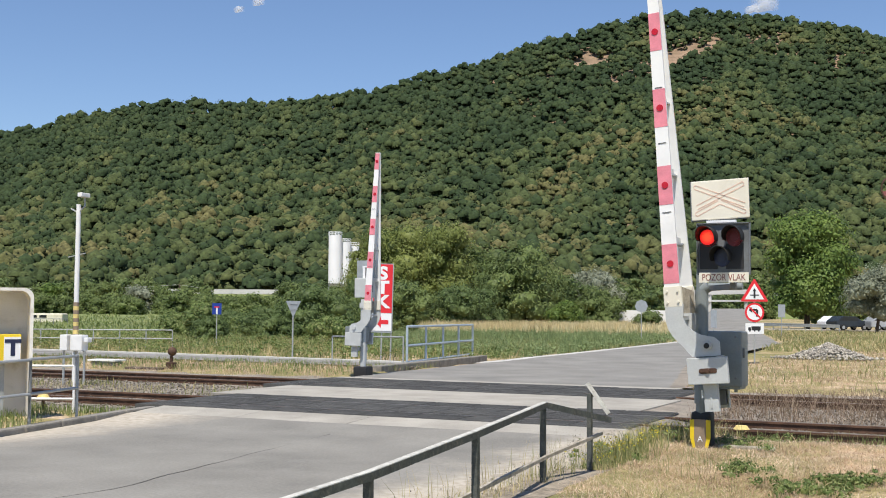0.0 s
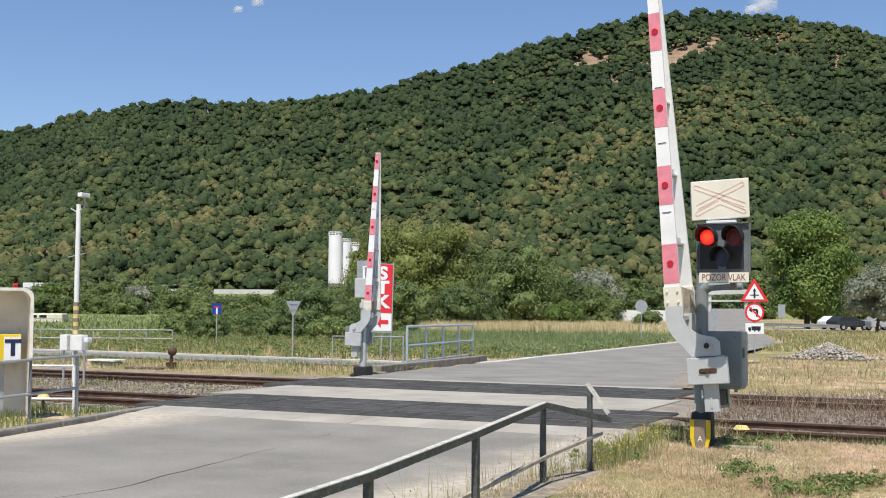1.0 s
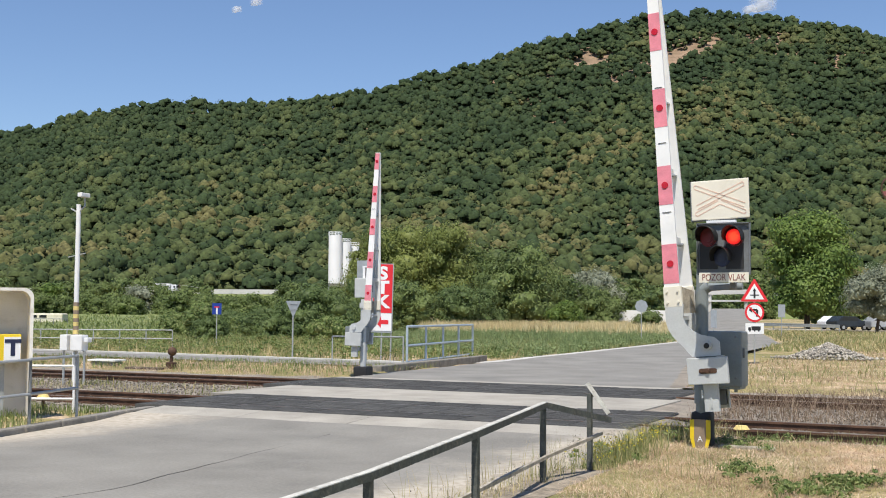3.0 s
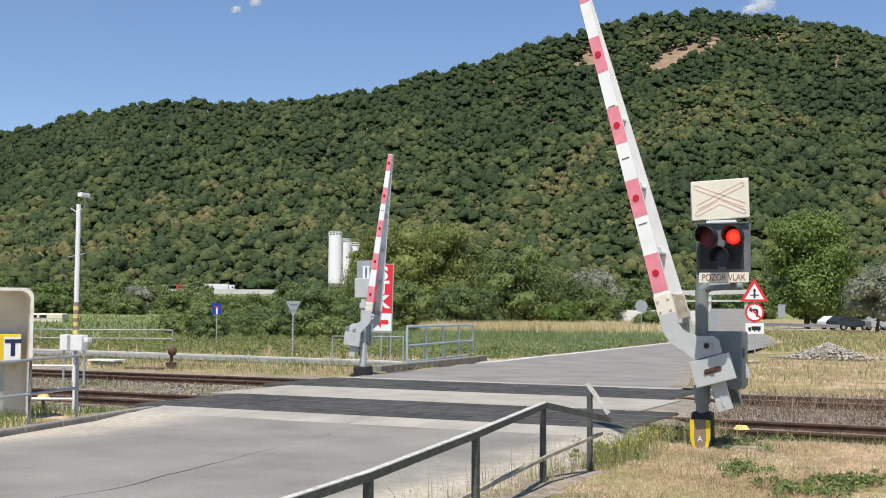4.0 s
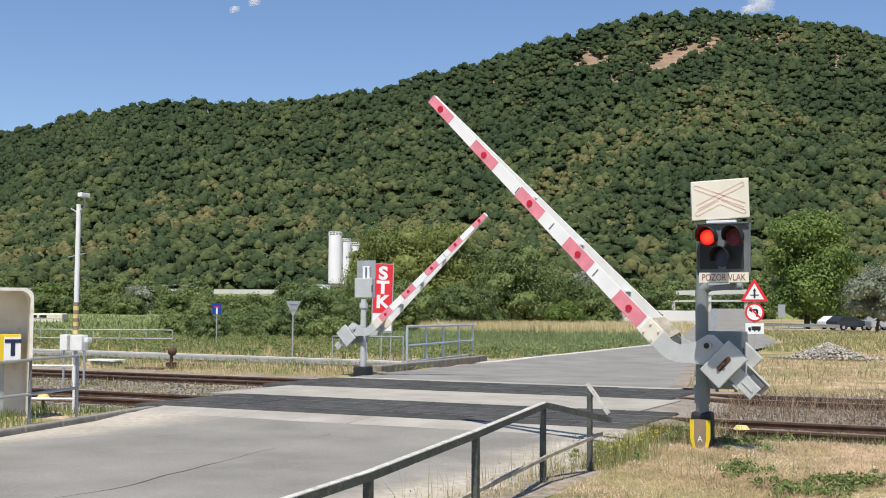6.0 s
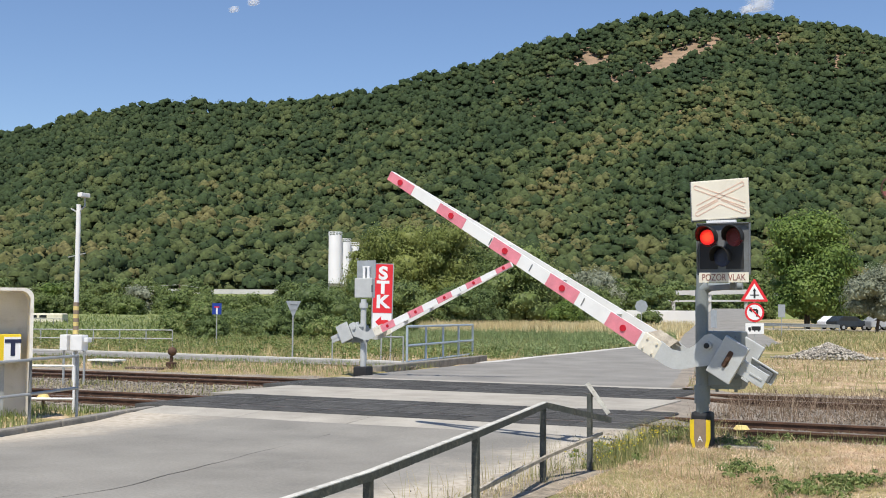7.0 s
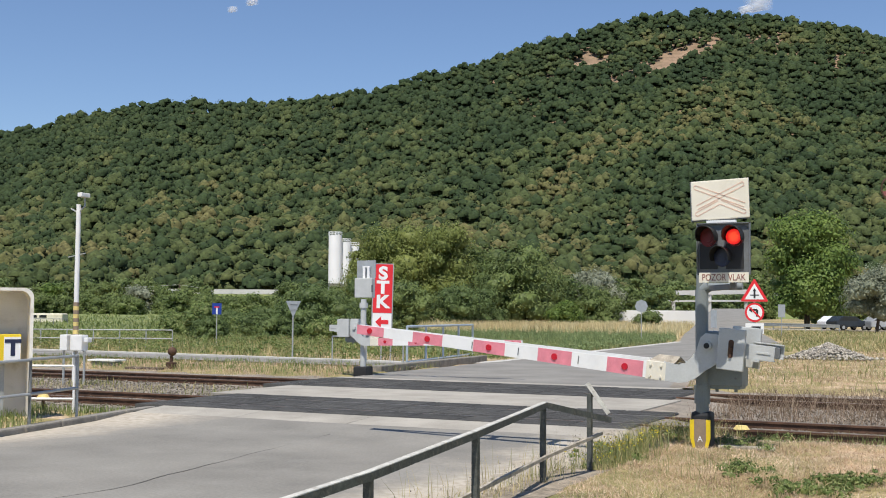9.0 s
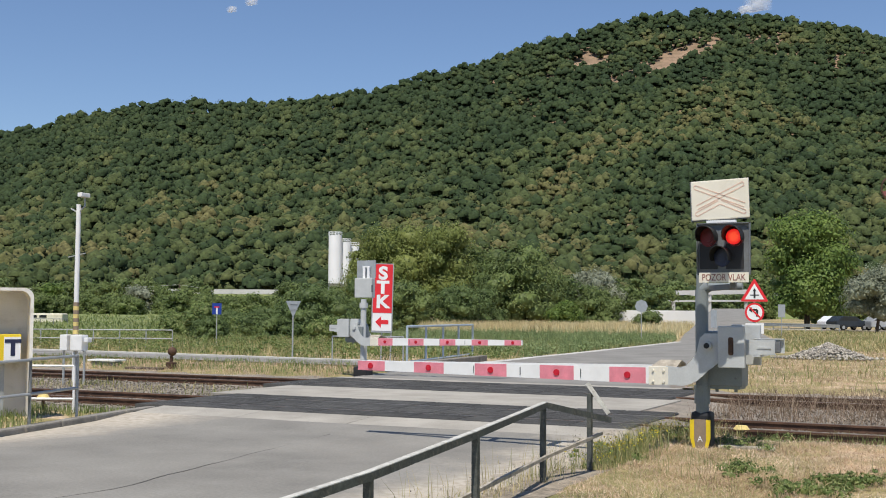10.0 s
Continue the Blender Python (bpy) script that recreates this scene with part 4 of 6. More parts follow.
    part("screw", b, M["rust"], cw)
    for side in (-1, 1):
        b = bmesh.new()
        x0, x1 = 0.44, (0.82 if side < 0 else 0.76) + 0.06 * (side > 0)
        xm, ln = (x0 + x1) / 2, x1 - x0
        box(b, (xm, side * 0.27, -0.015), (ln, 0.012, 0.17))
        box(b, (xm, side * 0.245, 0.07), (ln, 0.06, 0.012))
        box(b, (xm, side * 0.245, -0.1), (ln, 0.06, 0.012))
        box(b, (xm + 0.06, side * 0.281, -0.015), (0.17, 0.01, 0.02))
        part("weight_rail", b, M["grey"], arm, "channel-shaped weight carrier")
        b = bmesh.new()
        box(b, (0.68, side * 0.24, -0.03), (0.2, 0.07, 0.14), bevel=0.01)
        part("weight", b, M["dgrey"], arm, "dark grey cast weight")
    b = bmesh.new()
    box(b, (0.2, 0, 0.1), (0.12, 0.6, 0.02))
    part("cross_plate", b, M["grey"], arm)
    b = bmesh.new()
    box(b, (0.6, 0, -0.12), (0.1, 0.6, 0.02))
    part("cross_plate", b, M["grey"], arm)
    return th, arm


# the signal head hangs 0.7 m before the mast: it is drawn at the mast and carried out, slightly smaller and narrower
HEAD_OUT = Matrix.Translation((3.37, -14.77, 1.663)) @ Matrix.Diagonal((0.954, 0.954, 0.954, 1)) @ Matrix.Translation((-3.37, 14.77, -1.663)) \
    @ Matrix.Translation((-0.145, 0, 0)) @ Matrix.Diagonal((0.885, 1, 1, 1)) @ Matrix.Translation((0.125, 0, 0))


def build_signal(th):
    """Warning light on the mast of the near barrier; returns the two added discs that show its lamps lit."""
    bm = bmesh.new()
    rod(bm, (-0.12, 0.06, 1.9), (-0.10, 0.06, 2.0), 0.075, 16)
    rod(bm, (-0.12, 0.06, 1.99), (-0.03, 0.06, 2.04), 0.07, 16)
    rod(bm, (-0.03, 0.06, 2.04), (0.40, 0.06, 2.04), 0.045, 12)
    rod(bm, (-0.14, 0.06, 1.98), (-0.14, 0.06, 2.2), 0.05, 12)
    part("bracket", bm, M["grey2"], th)
    bm = bmesh.new()
    plate(bm, [(-0.10, 2.19), (0.64, 2.19), (0.64, 2.83), (-0.10, 2.83)], 0.03, pose(0, 0.05, 0) @ UPRIGHT)
    for x, w in ((-0.10, 0.012), (0.64, 0.012)):
        box(bm, (x, 0.03, 2.51), (w, 0.07, 0.66))
    box(bm, (0.27, 0.03, 2.83), (0.75, 0.07, 0.012))
    head = part("signal_head", bm, M["dgrey"], th, "dark grey signal backboard")
    bm = bmesh.new()
    box(bm, (0.27, 0.14, 2.5), (0.62, 0.15, 0.55), bevel=0.03)
    part("lamp_case", bm, M["black"], head, "black lamp housing")
    bm = bmesh.new()
    box(bm, (0.245, 0.02, 2.855), (0.42, 0.05, 0.03))
    part("top_bracket", bm, M["signwhite"], head)
    lenses = ((0.06, 2.655, "lensred"), (0.43, 2.655, "lensred"), (0.255, 2.40, "lensblue"))
    for x, z, k in lenses:
        bm = bmesh.new()
        for ring, (r, y) in enumerate(((0.118, 0.02), (0.1, 0.0), (0.06, -0.015))):
            plate(bm, disc(r, 28), 0.03, Matrix.Translation((x, y, z)) @ UPRIGHT)
        part("lens", bm, M[k], head, "round dark " + ("red" if k == "lensred" else "blue") + " glass lens")
        bm = bmesh.new()
        seg, r = 30, 0.135
        ys = (0.035, -0.30)
        ring = []
        for i in range(seg + 1):
            a = math.radians(-20 + 220 * i / seg)
            ring.append([bm.verts.new((x + rr * math.cos(a), y + (0 if y > 0 else (0.20 * (0.5 - 0.5 * math.sin(a)))), z + rr * math.sin(a))) for rr in (r, r - 0.008) for y in ys])
        for p, q in zip(ring, ring[1:]):
            bm.faces.new((p[0], p[1], q[1], q[0]))
            bm.faces.new((p[2], q[2], q[3], p[3]))
            bm.faces.new((p[1], p[3], q[3], q[1]))
            bm.faces.new((p[0], q[0], q[2], p[2]))
        for e in (ring[0], ring[-1]):
            bm.faces.new((e[0], e[2], e[3], e[1]))
        part("hood", bm, M["black"], head, "black lamp hood")
        if k == "lensred":
            bm = bmesh.new()
            box(bm, (x, 0.028, z - 0.24), (0.25, 0.012, 0.32))
            part("shade_panel", bm, M["black"], head)
    bm = bmesh.new()
    plate(bm, [(-0.07, 2.085), (0.63, 2.085), (0.63, 2.21), (-0.07, 2.21)], 0.02, pose(0, -0.005, 0) @ UPRIGHT)
    plt = part("name_plate", bm, M["cream"], th, "weathered white plate with dark red lettering")
    text_part("lettering", "POZOR VLAK", 0.118, M["lettering"], plt, pose(0.28, -0.017, 2.145) @ UPRIGHT, stretch=0.86)
    # board with the bleached crossbuck
    bm = bmesh.new()
    box(bm, (0.225, 0.03, 3.135), (0.82, 0.03, 0.50), bevel=0.012)
    board = part("crossbuck_board", bm, M["cream"], th, "cream board with a bleached red crossbuck")
    bm = bmesh.new()
    box(bm, (0.215, 0.052, 3.13), (0.84, 0.02, 0.515), bevel=0.005)
    part("board_frame", bm, M["dgrey"], board)
    # two crossed bars and a second pair of lower arms, each a bleached red outline with a round end
    arms = (((-0.34, 0.171), (0.348, -0.09)), ((0.322, 0.174), (-0.327, -0.085)), ((-0.327, -0.169), (-0.01, -0.035)), ((0.34, -0.173), (0.01, -0.035)))
    for (u0, v0), (u1, v1) in arms:
        a, e = Vector((0.225 + u0, 0.0135, 3.135 + v0)), Vector((0.225 + u1, 0.0135, 3.135 + v1))
        ux = (e - a).normalized()
        nrm = Vector((-ux.z, 0, ux.x))
        for k in (-0.026, 0.026):
            bm = bmesh.new()
            bar(bm, a + nrm * k, e + nrm * k, 0.003, 0.013)
            part("crossbuck_line", bm, M["fadedred"], board)
        bm = bmesh.new()
        for q in range(8):
            t0, t1 = math.pi * q / 8, math.pi * (q + 1) / 8
            bar(bm, a - ux * 0.026 * math.sin(t0) + nrm * 0.026 * math.cos(t0), a - ux * 0.026 * math.sin(t1) + nrm * 0.026 * math.cos(t1), 0.003, 0.015)
        part("crossbuck_end", bm, M["fadedred"], board)
    tilt = Matrix.Translation((0.225, 0, 3.135)) @ Matrix.Rotation(radians(-1.8), 4, "Y") @ Matrix.Translation((-0.225, 0, -3.135))
    for o in (board, *board.children):
        o.data.transform(tilt)
    for ob in [o for o in th.children if o.name.split(".")[0] in ("signal_head", "name_plate", "crossbuck_board")]:
        for o in (ob, *ob.children):
            o.data.transform(Matrix.Translation((-0.005, -0.15, 0)))
            o.data.transform(HEAD_OUT)
    bm = bmesh.new()
    box(bm, (0.42, -0.60, 2.25), (0.07, 0.10, 0.5), bevel=0.01)
    box(bm, (0.42, -0.62, 2.8), (0.07, 0.06, 0.7), bevel=0.01)
    bar(bm, (0.0, 0.06, 2.02), (0.42, -0.6, 2.02), 0.07, 0.07, 0.01)
    part("head_bracket", bm, M["dgrey"], th)
    # glowing discs added before the red lenses; the signal itself has no such part
    glow_discs = []
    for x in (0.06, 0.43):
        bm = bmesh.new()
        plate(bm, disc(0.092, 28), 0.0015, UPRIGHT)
        ins = part("lamp_insert", bm, LAMP_ON, th, "added glowing disc, stands for the lit red lamp")
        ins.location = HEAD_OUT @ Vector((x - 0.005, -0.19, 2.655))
        glow_discs.append(ins)
    return glow_discs


def build_far_head(th, px):
    """Back of the far warning light."""
    bm = bmesh.new()
    box(bm, (px, 0.0, 2.42), (0.56, 0.2, 0.55), bevel=0.02)
    part("lamp_case", bm, M["grey"], th, "light grey lamp case seen from behind")
    bm = bmesh.new()
    box(bm, (px, -0.08, 2.95), (0.6, 0.03, 0.5), bevel=0.006)
    part("board_back", bm, M["signback"], th, "grey back of the crossbuck board")
    bm = bmesh.new()
    box(bm, (px + 0.02, 0.0, 2.85), (0.07, 0.06, 0.35))
    box(bm, (px - 0.12, 0.0, 2.85), (0.07, 0.06, 0.35))
    box(bm, (px - 0.05, 0.0, 3.02), (0.24, 0.05, 0.04))
    part("board_bracket", bm, M["signwhite"], th)
    bm = bmesh.new()
    rod(bm, (px, 0.05, 1.85), (px, 0.05, 2.0), 0.12, 16)
    part("collar", bm, M["grey"], th)
    bm = bmesh.new()
    box(bm, (px - 0.28, 0.09, 2.4), (0.03, 0.04, 0.2))
    part("latch", bm, M["dgrey"], th)


near_barrier, near_boom = build_barrier("crossing_barrier", (-3.37, 14.77, 0.05), 0, "grey crossing barrier with red light signal and striped boom", -0.12, True, -1.06, 1.011, -5.335)
lamp_glow_discs = build_signal(near_barrier)
far_barrier, far_boom = build_barrier("crossing_barrier", (-16.36, 28.56, 0.02), 180, "grey crossing barrier beyond the tracks, seen from behind", -0.08, False, -0.977, 0.933, -4.96)
build_far_head(far_barrier, -0.08)


# ---- railings and fences ----
def build_front_railing():
    """Bent angle-iron railing on the concrete headwall beside the road."""
    th = thing("guard_railing", (-4.0, 9.0, 0), "bent old road railing, flaking white paint and shade-darkened sides", "railing")
    top = [(-3.78, 3.4, 0.60), (-3.76, 5.73, 0.645), (-3.75, 6.63, 0.685), (-3.9, 8.67, 0.765), (-4.28, 11.27, 0.815)]
    o = Vector((-4.0, 9.0, 0))
    for a, b in zip(top, top[1:]):
        bm = bmesh.new()
        bar(bm, Vector(a) - o, Vector(b) - o, 0.055, 0.008)
        part("top_rail", bm, M["railtop"], th, "flaking white top flange")
        # side flange gets little sun: its shade is put into the dark colour
        bm = bmesh.new()
        d = Vector((0.026, 0, -0.03))
        bar(bm, Vector(a) - o + d, Vector(b) - o + d, 0.007, 0.055)
        part("rail_side", bm, M["railside"], th, "side flange darkened for its shade")
    bm = bmesh.new()
    a, b = Vector((-4.28, 11.27, 0.812)) - o, Vector((-3.99, 12.52, 0.575)) - o
    bar(bm, a, b, 0.05, 0.008)
    bar(bm, a + Vector((0.024, 0, -0.03)), b + Vector((0.024, 0, -0.03)), 0.007, 0.06)
    part("bent_rail", bm, M["railside"], th, "bent down end of the top rail")
    bm = bmesh.new()
    bar(bm, Vector((-4.21, 12.41, 0.955)) - o, Vector((-3.99, 12.5, 0.62)) - o, 0.03, 0.05)
    part("broken_end", bm, M["railtop"], th, "broken flaking white rail end")
    for x, y, z, b in ((-4.19, 12.42, 0.84, -0.02), (-4.30, 11.25, 0.80, -0.2), (-3.9, 8.67, 0.74, -0.2), (-3.75, 6.63, 0.66, -0.2), (-3.77, 4.6, 0.6, -0.2)):
        bm = bmesh.new()
        box(bm, (x + 4.0, y - 9.0, (z + b) / 2), (0.05, 0.012, z - b))
        box(bm, (x + 4.0 + 0.022, y - 9.0 + 0.022, (z + b) / 2), (0.009, 0.05, z - b))
        part("post", bm, M["railside"], th)
    low = [(-4.07, 12.5, 0.41), (-4.2, 11.2, 0.297), (-4.02, 8.72, 0.225), (-3.85, 6.6, 0.16), (-3.85, 4.6, 0.1)]
    for a, b in zip(low, low[1:]):
        bm = bmesh.new()
        bar(bm, Vector(a) - o, Vector(b) - o, 0.034, 0.008)
        bar(bm, Vector(a) - o + Vector((0.014, 0, -0.014)), Vector(b) - o + Vector((0.014, 0, -0.014)), 0.007, 0.03)
        part("lower_rail", bm, M["oldwood"], th, "rusty weathered lower rail")
    bm = bmesh.new()
    t = bmesh.new()
    bmesh.ops.create_cube(t, size=1.0, matrix=Matrix.Translation((-4.22, 8.4, -0.24)) @ Matrix.Diagonal((0.62, 8.2, 0.48, 1)))
    bmesh.ops.subdivide_edges(t, edges=t.edges[:], cuts=9, use_grid_fill=True)
    for v in t.verts:
        v.co += Vector((noise.noise(v.co * 2.3), noise.noise(v.co * 2.1 + Vector((5, 0, 0))), noise.noise(v.co * 2.7 + Vector((0, 9, 0))))) * 0.035
    merge(bm, t)
    tagged(part("headwall", bm, M["headwall"]), "weathered concrete headwall at the road edge", "concrete wall", kind="structure")


def pipe_fence(name, pts, height, rails, r, material, label, post_step, group=""):
    """Round-pipe railing along a line of plan points."""
    x0, y0, z0 = pts[0]
    th = thing(name, (x0, y0, z0), label, "railing", group)
    for a, b in zip(pts, pts[1:]):
        a, b = Vector(a) - Vector(pts[0]), Vector(b) - Vector(pts[0])
        n = max(1, round((b - a).length / post_step))
        for i in range(n + 1):
            p = a.lerp(b, i / n)
            bm = bmesh.new()
            rod(bm, p + Vector((0, 0, -0.1)), p + Vector((0, 0, height)), r, 8)
            part("post", bm, material, th)
        for h in rails:
            bm = bmesh.new()
            rod(bm, a + Vector((0, 0, h)), b + Vector((0, 0, h)), r, 8)
            part("rail", bm, material, th)
    return th


build_front_railing()
pipe_fence("pipe_railing", [(-13.05, 10.2, -0.05), (-13.42, 13.27, 0.0)], 0.97, (0.97, 0.45), 0.024, M["galv"], "galvanised pipe railing beside the phone shelter", 1.6, "pipe railings")
pipe_fence("pipe_railing", [(-13.42, 13.27, 0.0), (-13.86, 14.74, 0.0)], 0.98, (0.98, 0.45), 0.024, M["galv"], "galvanised pipe railing at the road kerb", 1.6, "pipe railings")
pipe_fence("pipe_railing", [(-17.6, 14.85, -0.1), (-15.12, 16.0, -0.1)], 0.83, (0.83, 0.24), 0.024, M["white"], "low white pipe railing behind the shelter", 1.25, "pipe railings")
FG0, FG1 = out(-24.0, 58), out(-13.48, 58)
pipe_fence("pipe_railing", [(*FG0, -0.1), (*FG1, -0.1)], 0.92, (0.92, 0.5), 0.03, M["galv"], "long grey pipe railing beside the field", 1.3, "pipe railings")
pipe_fence("road_fence", [(-17.55, 33.6, 0.0), (-19.1, 42.2, 0.0)], 1.3, (1.3, 0.68, 0.14), 0.042, M["bluepipe"], "pale blue tubular road fence on a stone kerb", 2.15)
pipe_fence("pipe_railing", [(-21.6, 35.6, -0.05), (-17.9, 34.0, 0.0)], 0.95, (0.95,), 0.026, M["galv"], "thin grey pipe railing by the path", 1.9, "pipe railings")


# ---- the phone shelter ----
def build_booth():
    th = thing("phone_shelter", (-15.0, 14.2, -0.1), "stained white moulded shelter with a yellow phone box", "phone shelter", rz=50)
    # a shell of bent section: side wall with rounded top corner, open to the road
    w, h, t, dep = 1.25, 2.2, 0.05, 0.62
    prof = [(0.45, 0.0), (0.45, h - 0.16)] + [(0.29 + 0.16 * math.cos(a), h - 0.16 + 0.16 * math.sin(a)) for a in [math.pi / 2 * i / 8 for i in range(1, 9)]] + [(-w, h)]
    inner = [(x - t if x > 0.2 else x, z if z < h - 0.2 else z - t) for x, z in prof]
    bm = bmesh.new()
    rows = []
    for (x, z), (xi, zi) in zip(prof, inner):
        rows.append([bm.verts.new((x, -dep * 0.55, z)), bm.verts.new((x, dep * 0.45, z)), bm.verts.new((xi, dep * 0.45, zi)), bm.verts.new((xi, -dep * 0.55, zi))])
    for a, b in zip(rows, rows[1:]):
        for k in range(4):
            bm.faces.new((a[k], a[(k + 1) % 4], b[(k + 1) % 4], b[k]))
    bm.faces.new(rows[0])
    bm.faces.new(rows[-1][::-1])
    part("shell", bm, M["booth"], th, "white moulded wall and roof with rust stains")
    bm = bmesh.new()
    box(bm, ((-w + 0.40) / 2, dep * 0.43, h / 2 - 0.02), (w + 0.40, 0.03, h - 0.06))
    part("back_wall", bm, M["boothback"], th, "grimy grey back panel")
    bm = bmesh.new()
    box(bm, (0.0, 0.03, 0.55), (0.08, 0.08, 1.1))
    part("bracket", bm, M["galv"], th)
    bm = bmesh.new()
    box(bm, (0.02, -0.05, 1.2), (0.52, 0.34, 0.46), bevel=0.015)
    pb = part("phone_box", bm, M["yellow"], th, "yellow phone box with a white front panel")
    bm = bmesh.new()
    box(bm, (0.14, -0.225, 1.19), (0.26, 0.01, 0.40))
    part("front_panel", bm, M["signwhite"], pb)
    text_part("letter", "T", 0.36, M["navy"], pb, pose(0.15, -0.234, 1.2) @ UPRIGHT, stretch=1.1, bold=0.014)
    bm = bmesh.new()
    box(bm, (0.40, -0.3, 0.95), (0.012, 0.06, 0.12))
    part("notice", bm, M["signwhite"], th)
    return th


build_booth()


# ---- small trackside things ----
def build_camera_mast():
    x, y = -21.25, 22.5
    th = thing("camera_mast", (x, y, -0.2), "slim galvanised mast with a camera and yellow-black foot bands", "mast")
    bm = bmesh.new()
    rod(bm, (0, 0, 0.0), (0, 0, 4.65), 0.068, 14, 0.058)
    part("pole", bm, M["white"], th, "pale grey-white pole")
    for i in range(11):
        bm = bmesh.new()
        z = 1.05 + i * 0.1
        rod(bm, (0, 0, z), (0.0, 0.0, z + 0.1), 0.072, 14)
        part("band", bm, M["brownpaint"] if i % 2 == 0 else M["paleyellow"], th, "painted warning band")
    bm = bmesh.new()
    rod(bm, (-0.25, 0, 4.55), (-0.05, 0, 4.45), 0.02, 6)
    rod(bm, (0.0, 0, 4.45), (0.22, 0, 4.6), 0.02, 6)
    rod(bm, (0.2, 0, 4.58), (0.2, 0, 4.86), 0.02, 6)
    rod(bm, (-0.25, -0.05, 3.3), (0.22, 0.05, 3.4), 0.015, 6)
    part("bracket", bm, M["galv"], th)
    bm = bmesh.new()
    box(bm, (0.24, -0.08, 4.87), (0.14, 0.32, 0.11), bevel=0.02)
    part("camera_case", bm, M["white"], th, "white camera case")
    for dx in (-0.2, 0.22):
        bm = bmesh.new()
        box(bm, (dx, -0.1, 1.13), (0.24 if dx < 0 else 0.38, 0.24, 0.40), bevel=0.02)
        part("cabinet", bm, M["white"], th, "off-white terminal cabinet")
    for dx in (-0.28, 0.08, 0.4):
        bm = bmesh.new()
        rod(bm, (dx, -0.1, 0.0), (dx, -0.1, 0.93), 0.03, 8)
        part("leg", bm, M["galv"], th)
    bm = bmesh.new()
    box(bm, (0.5, -0.1, 1.2), (0.14, 0.16, 0.12), bevel=0.02)
    part("loudspeaker", bm, M["white"], th)


def build_trackside():
    x, y = -23.24, 28.75
    th = thing("dwarf_signal", (x, y, -0.1), "rusty brown dwarf signal beside the track", "signal")
    bm = bmesh.new()
    box(bm, (0, 0, 0.12), (0.26, 0.2, 0.3), bevel=0.02)
    rod(bm, (0, 0, 0.2), (0, 0, 0.55), 0.05, 8)
    part("stand", bm, M["rust"], th)
    bm = bmesh.new()
    bmesh.ops.create_uvsphere(bm, u_segments=14, v_segments=8, radius=0.14, matrix=Matrix.Translation((0.03, 0, 0.6)))
    part("lamp", bm, M["rust"], th, "rusty brown round lamp")
    th = thing("cable_box", (-26.4, 29.4, -0.08), "low grey cable box with a white lid", "cable box")
    bm = bmesh.new()
    box(bm, (0, 0, 0.08), (0.95, 0.45, 0.2), bevel=0.02)
    part("case", bm, M["dgrey"], th)
    bm = bmesh.new()
    box(bm, (0, 0, 0.22), (1.15, 0.55, 0.06), bevel=0.01)
    part("lid", bm, M["white"], th)
    bm = bmesh.new()
    box(bm, (-23.9, 28.3, -0.06), (1.3, 0.35, 0.16), bevel=0.02)
    tagged(part("wooden_beam", bm, M["sleeper"]), "old brown wooden beam beside the rails", "beam")
    for nm, (x, y), z, sc in (("marker_knob", (-16.0, 16.15), -0.12, 1.2), ("marker_knob", (-3.5, 17.3), -0.14, 1.0)):
        th = thing(nm, (x, y, z), "small yellow-capped ground marker post", "marker", "ground markers")
        bm = bmesh.new()
        rod(bm, (0, 0, -0.05), (0, 0, 0.2 * sc), 0.03, 8)
        part("stem", bm, M["rust"], th)
        bm = bmesh.new()
        rod(bm, (0, 0, 0.2 * sc), (0, 0, 0.255 * sc), 0.12, 14, 0.08)
        part("cap", bm, M["paleyellow"], th, "faded yellow cap")
    # timber bar added on the verge in place of the counterweight shadow
    bm = bmesh.new()
    box(bm, (-2.95, 14.9, 0.02), (0.7, 0.14, 0.12), pose(0, 0, 0), 0.015)
    tagged(part("wooden_stake", bm, M["oldwood"]), "short timber bar added where the counterweight shadow lies", "timber")
    # kerbs
    bm = bmesh.new()
    for i in range(11):
        y = 6.0 + i
        a, b = lerp_table(y, ROAD_L) - 0.1, lerp_table(y + 0.97, ROAD_L) - 0.1
        bar(bm, (a, y, -0.13 + 0.02 * noise.noise((y * 3, 0, 0))), (b, y + 0.97, -0.13), 0.2, 0.24, 0.03)
    tagged(part("kerb", bm, M["kerb"]), "weathered concrete kerb along the road", "kerb", kind="structure")
    bm = bmesh.new()
    for i in range(10):
        y = 30.6 + i * 1.02
        a, b = lerp_table(y, ROAD_L) - 0.55 - 0.05 * i, lerp_table(y + 1, ROAD_L) - 0.55 - 0.05 * (i + 1)
        bar(bm, (a, y, 0.02), (b, y + 1.0, 0.02), 0.3, 0.26, 0.03)
    tagged(part("kerb_far", bm, M["kerb"]), "dark stone kerb under the road fence", "kerb", kind="structure")
    # side path beyond the tracks, with a pale raised edge
    p0, p1, p2, p3 = out(-29, 58), out(-11.4, 47.2), out(-2.9, 41.6), (-17.6, 35.6)
    bm = bmesh.new()
    line = [p0, p1, p2, p3]
    for a, b in zip(line, line[1:]):
        bar(bm, (*a, -0.03), (*b, -0.03), 0.22, 0.2, 0.02)
    tagged(part("path_edge", bm, M["pale"]), "pale concrete edge of the side path", "kerb", kind="structure")
    verts, faces = [], []
    for i, (a, w) in enumerate(zip(line, (4.5, 3.6, 3.0, 2.8))):
        verts += [(a[0] + 0.1, a[1] - 0.15, 0.0), (a[0] + 0.6, a[1] - w, 0.02)]
    for i in range(3):
        faces.append((2 * i, 2 * i + 1, 2 * i + 3, 2 * i + 2))
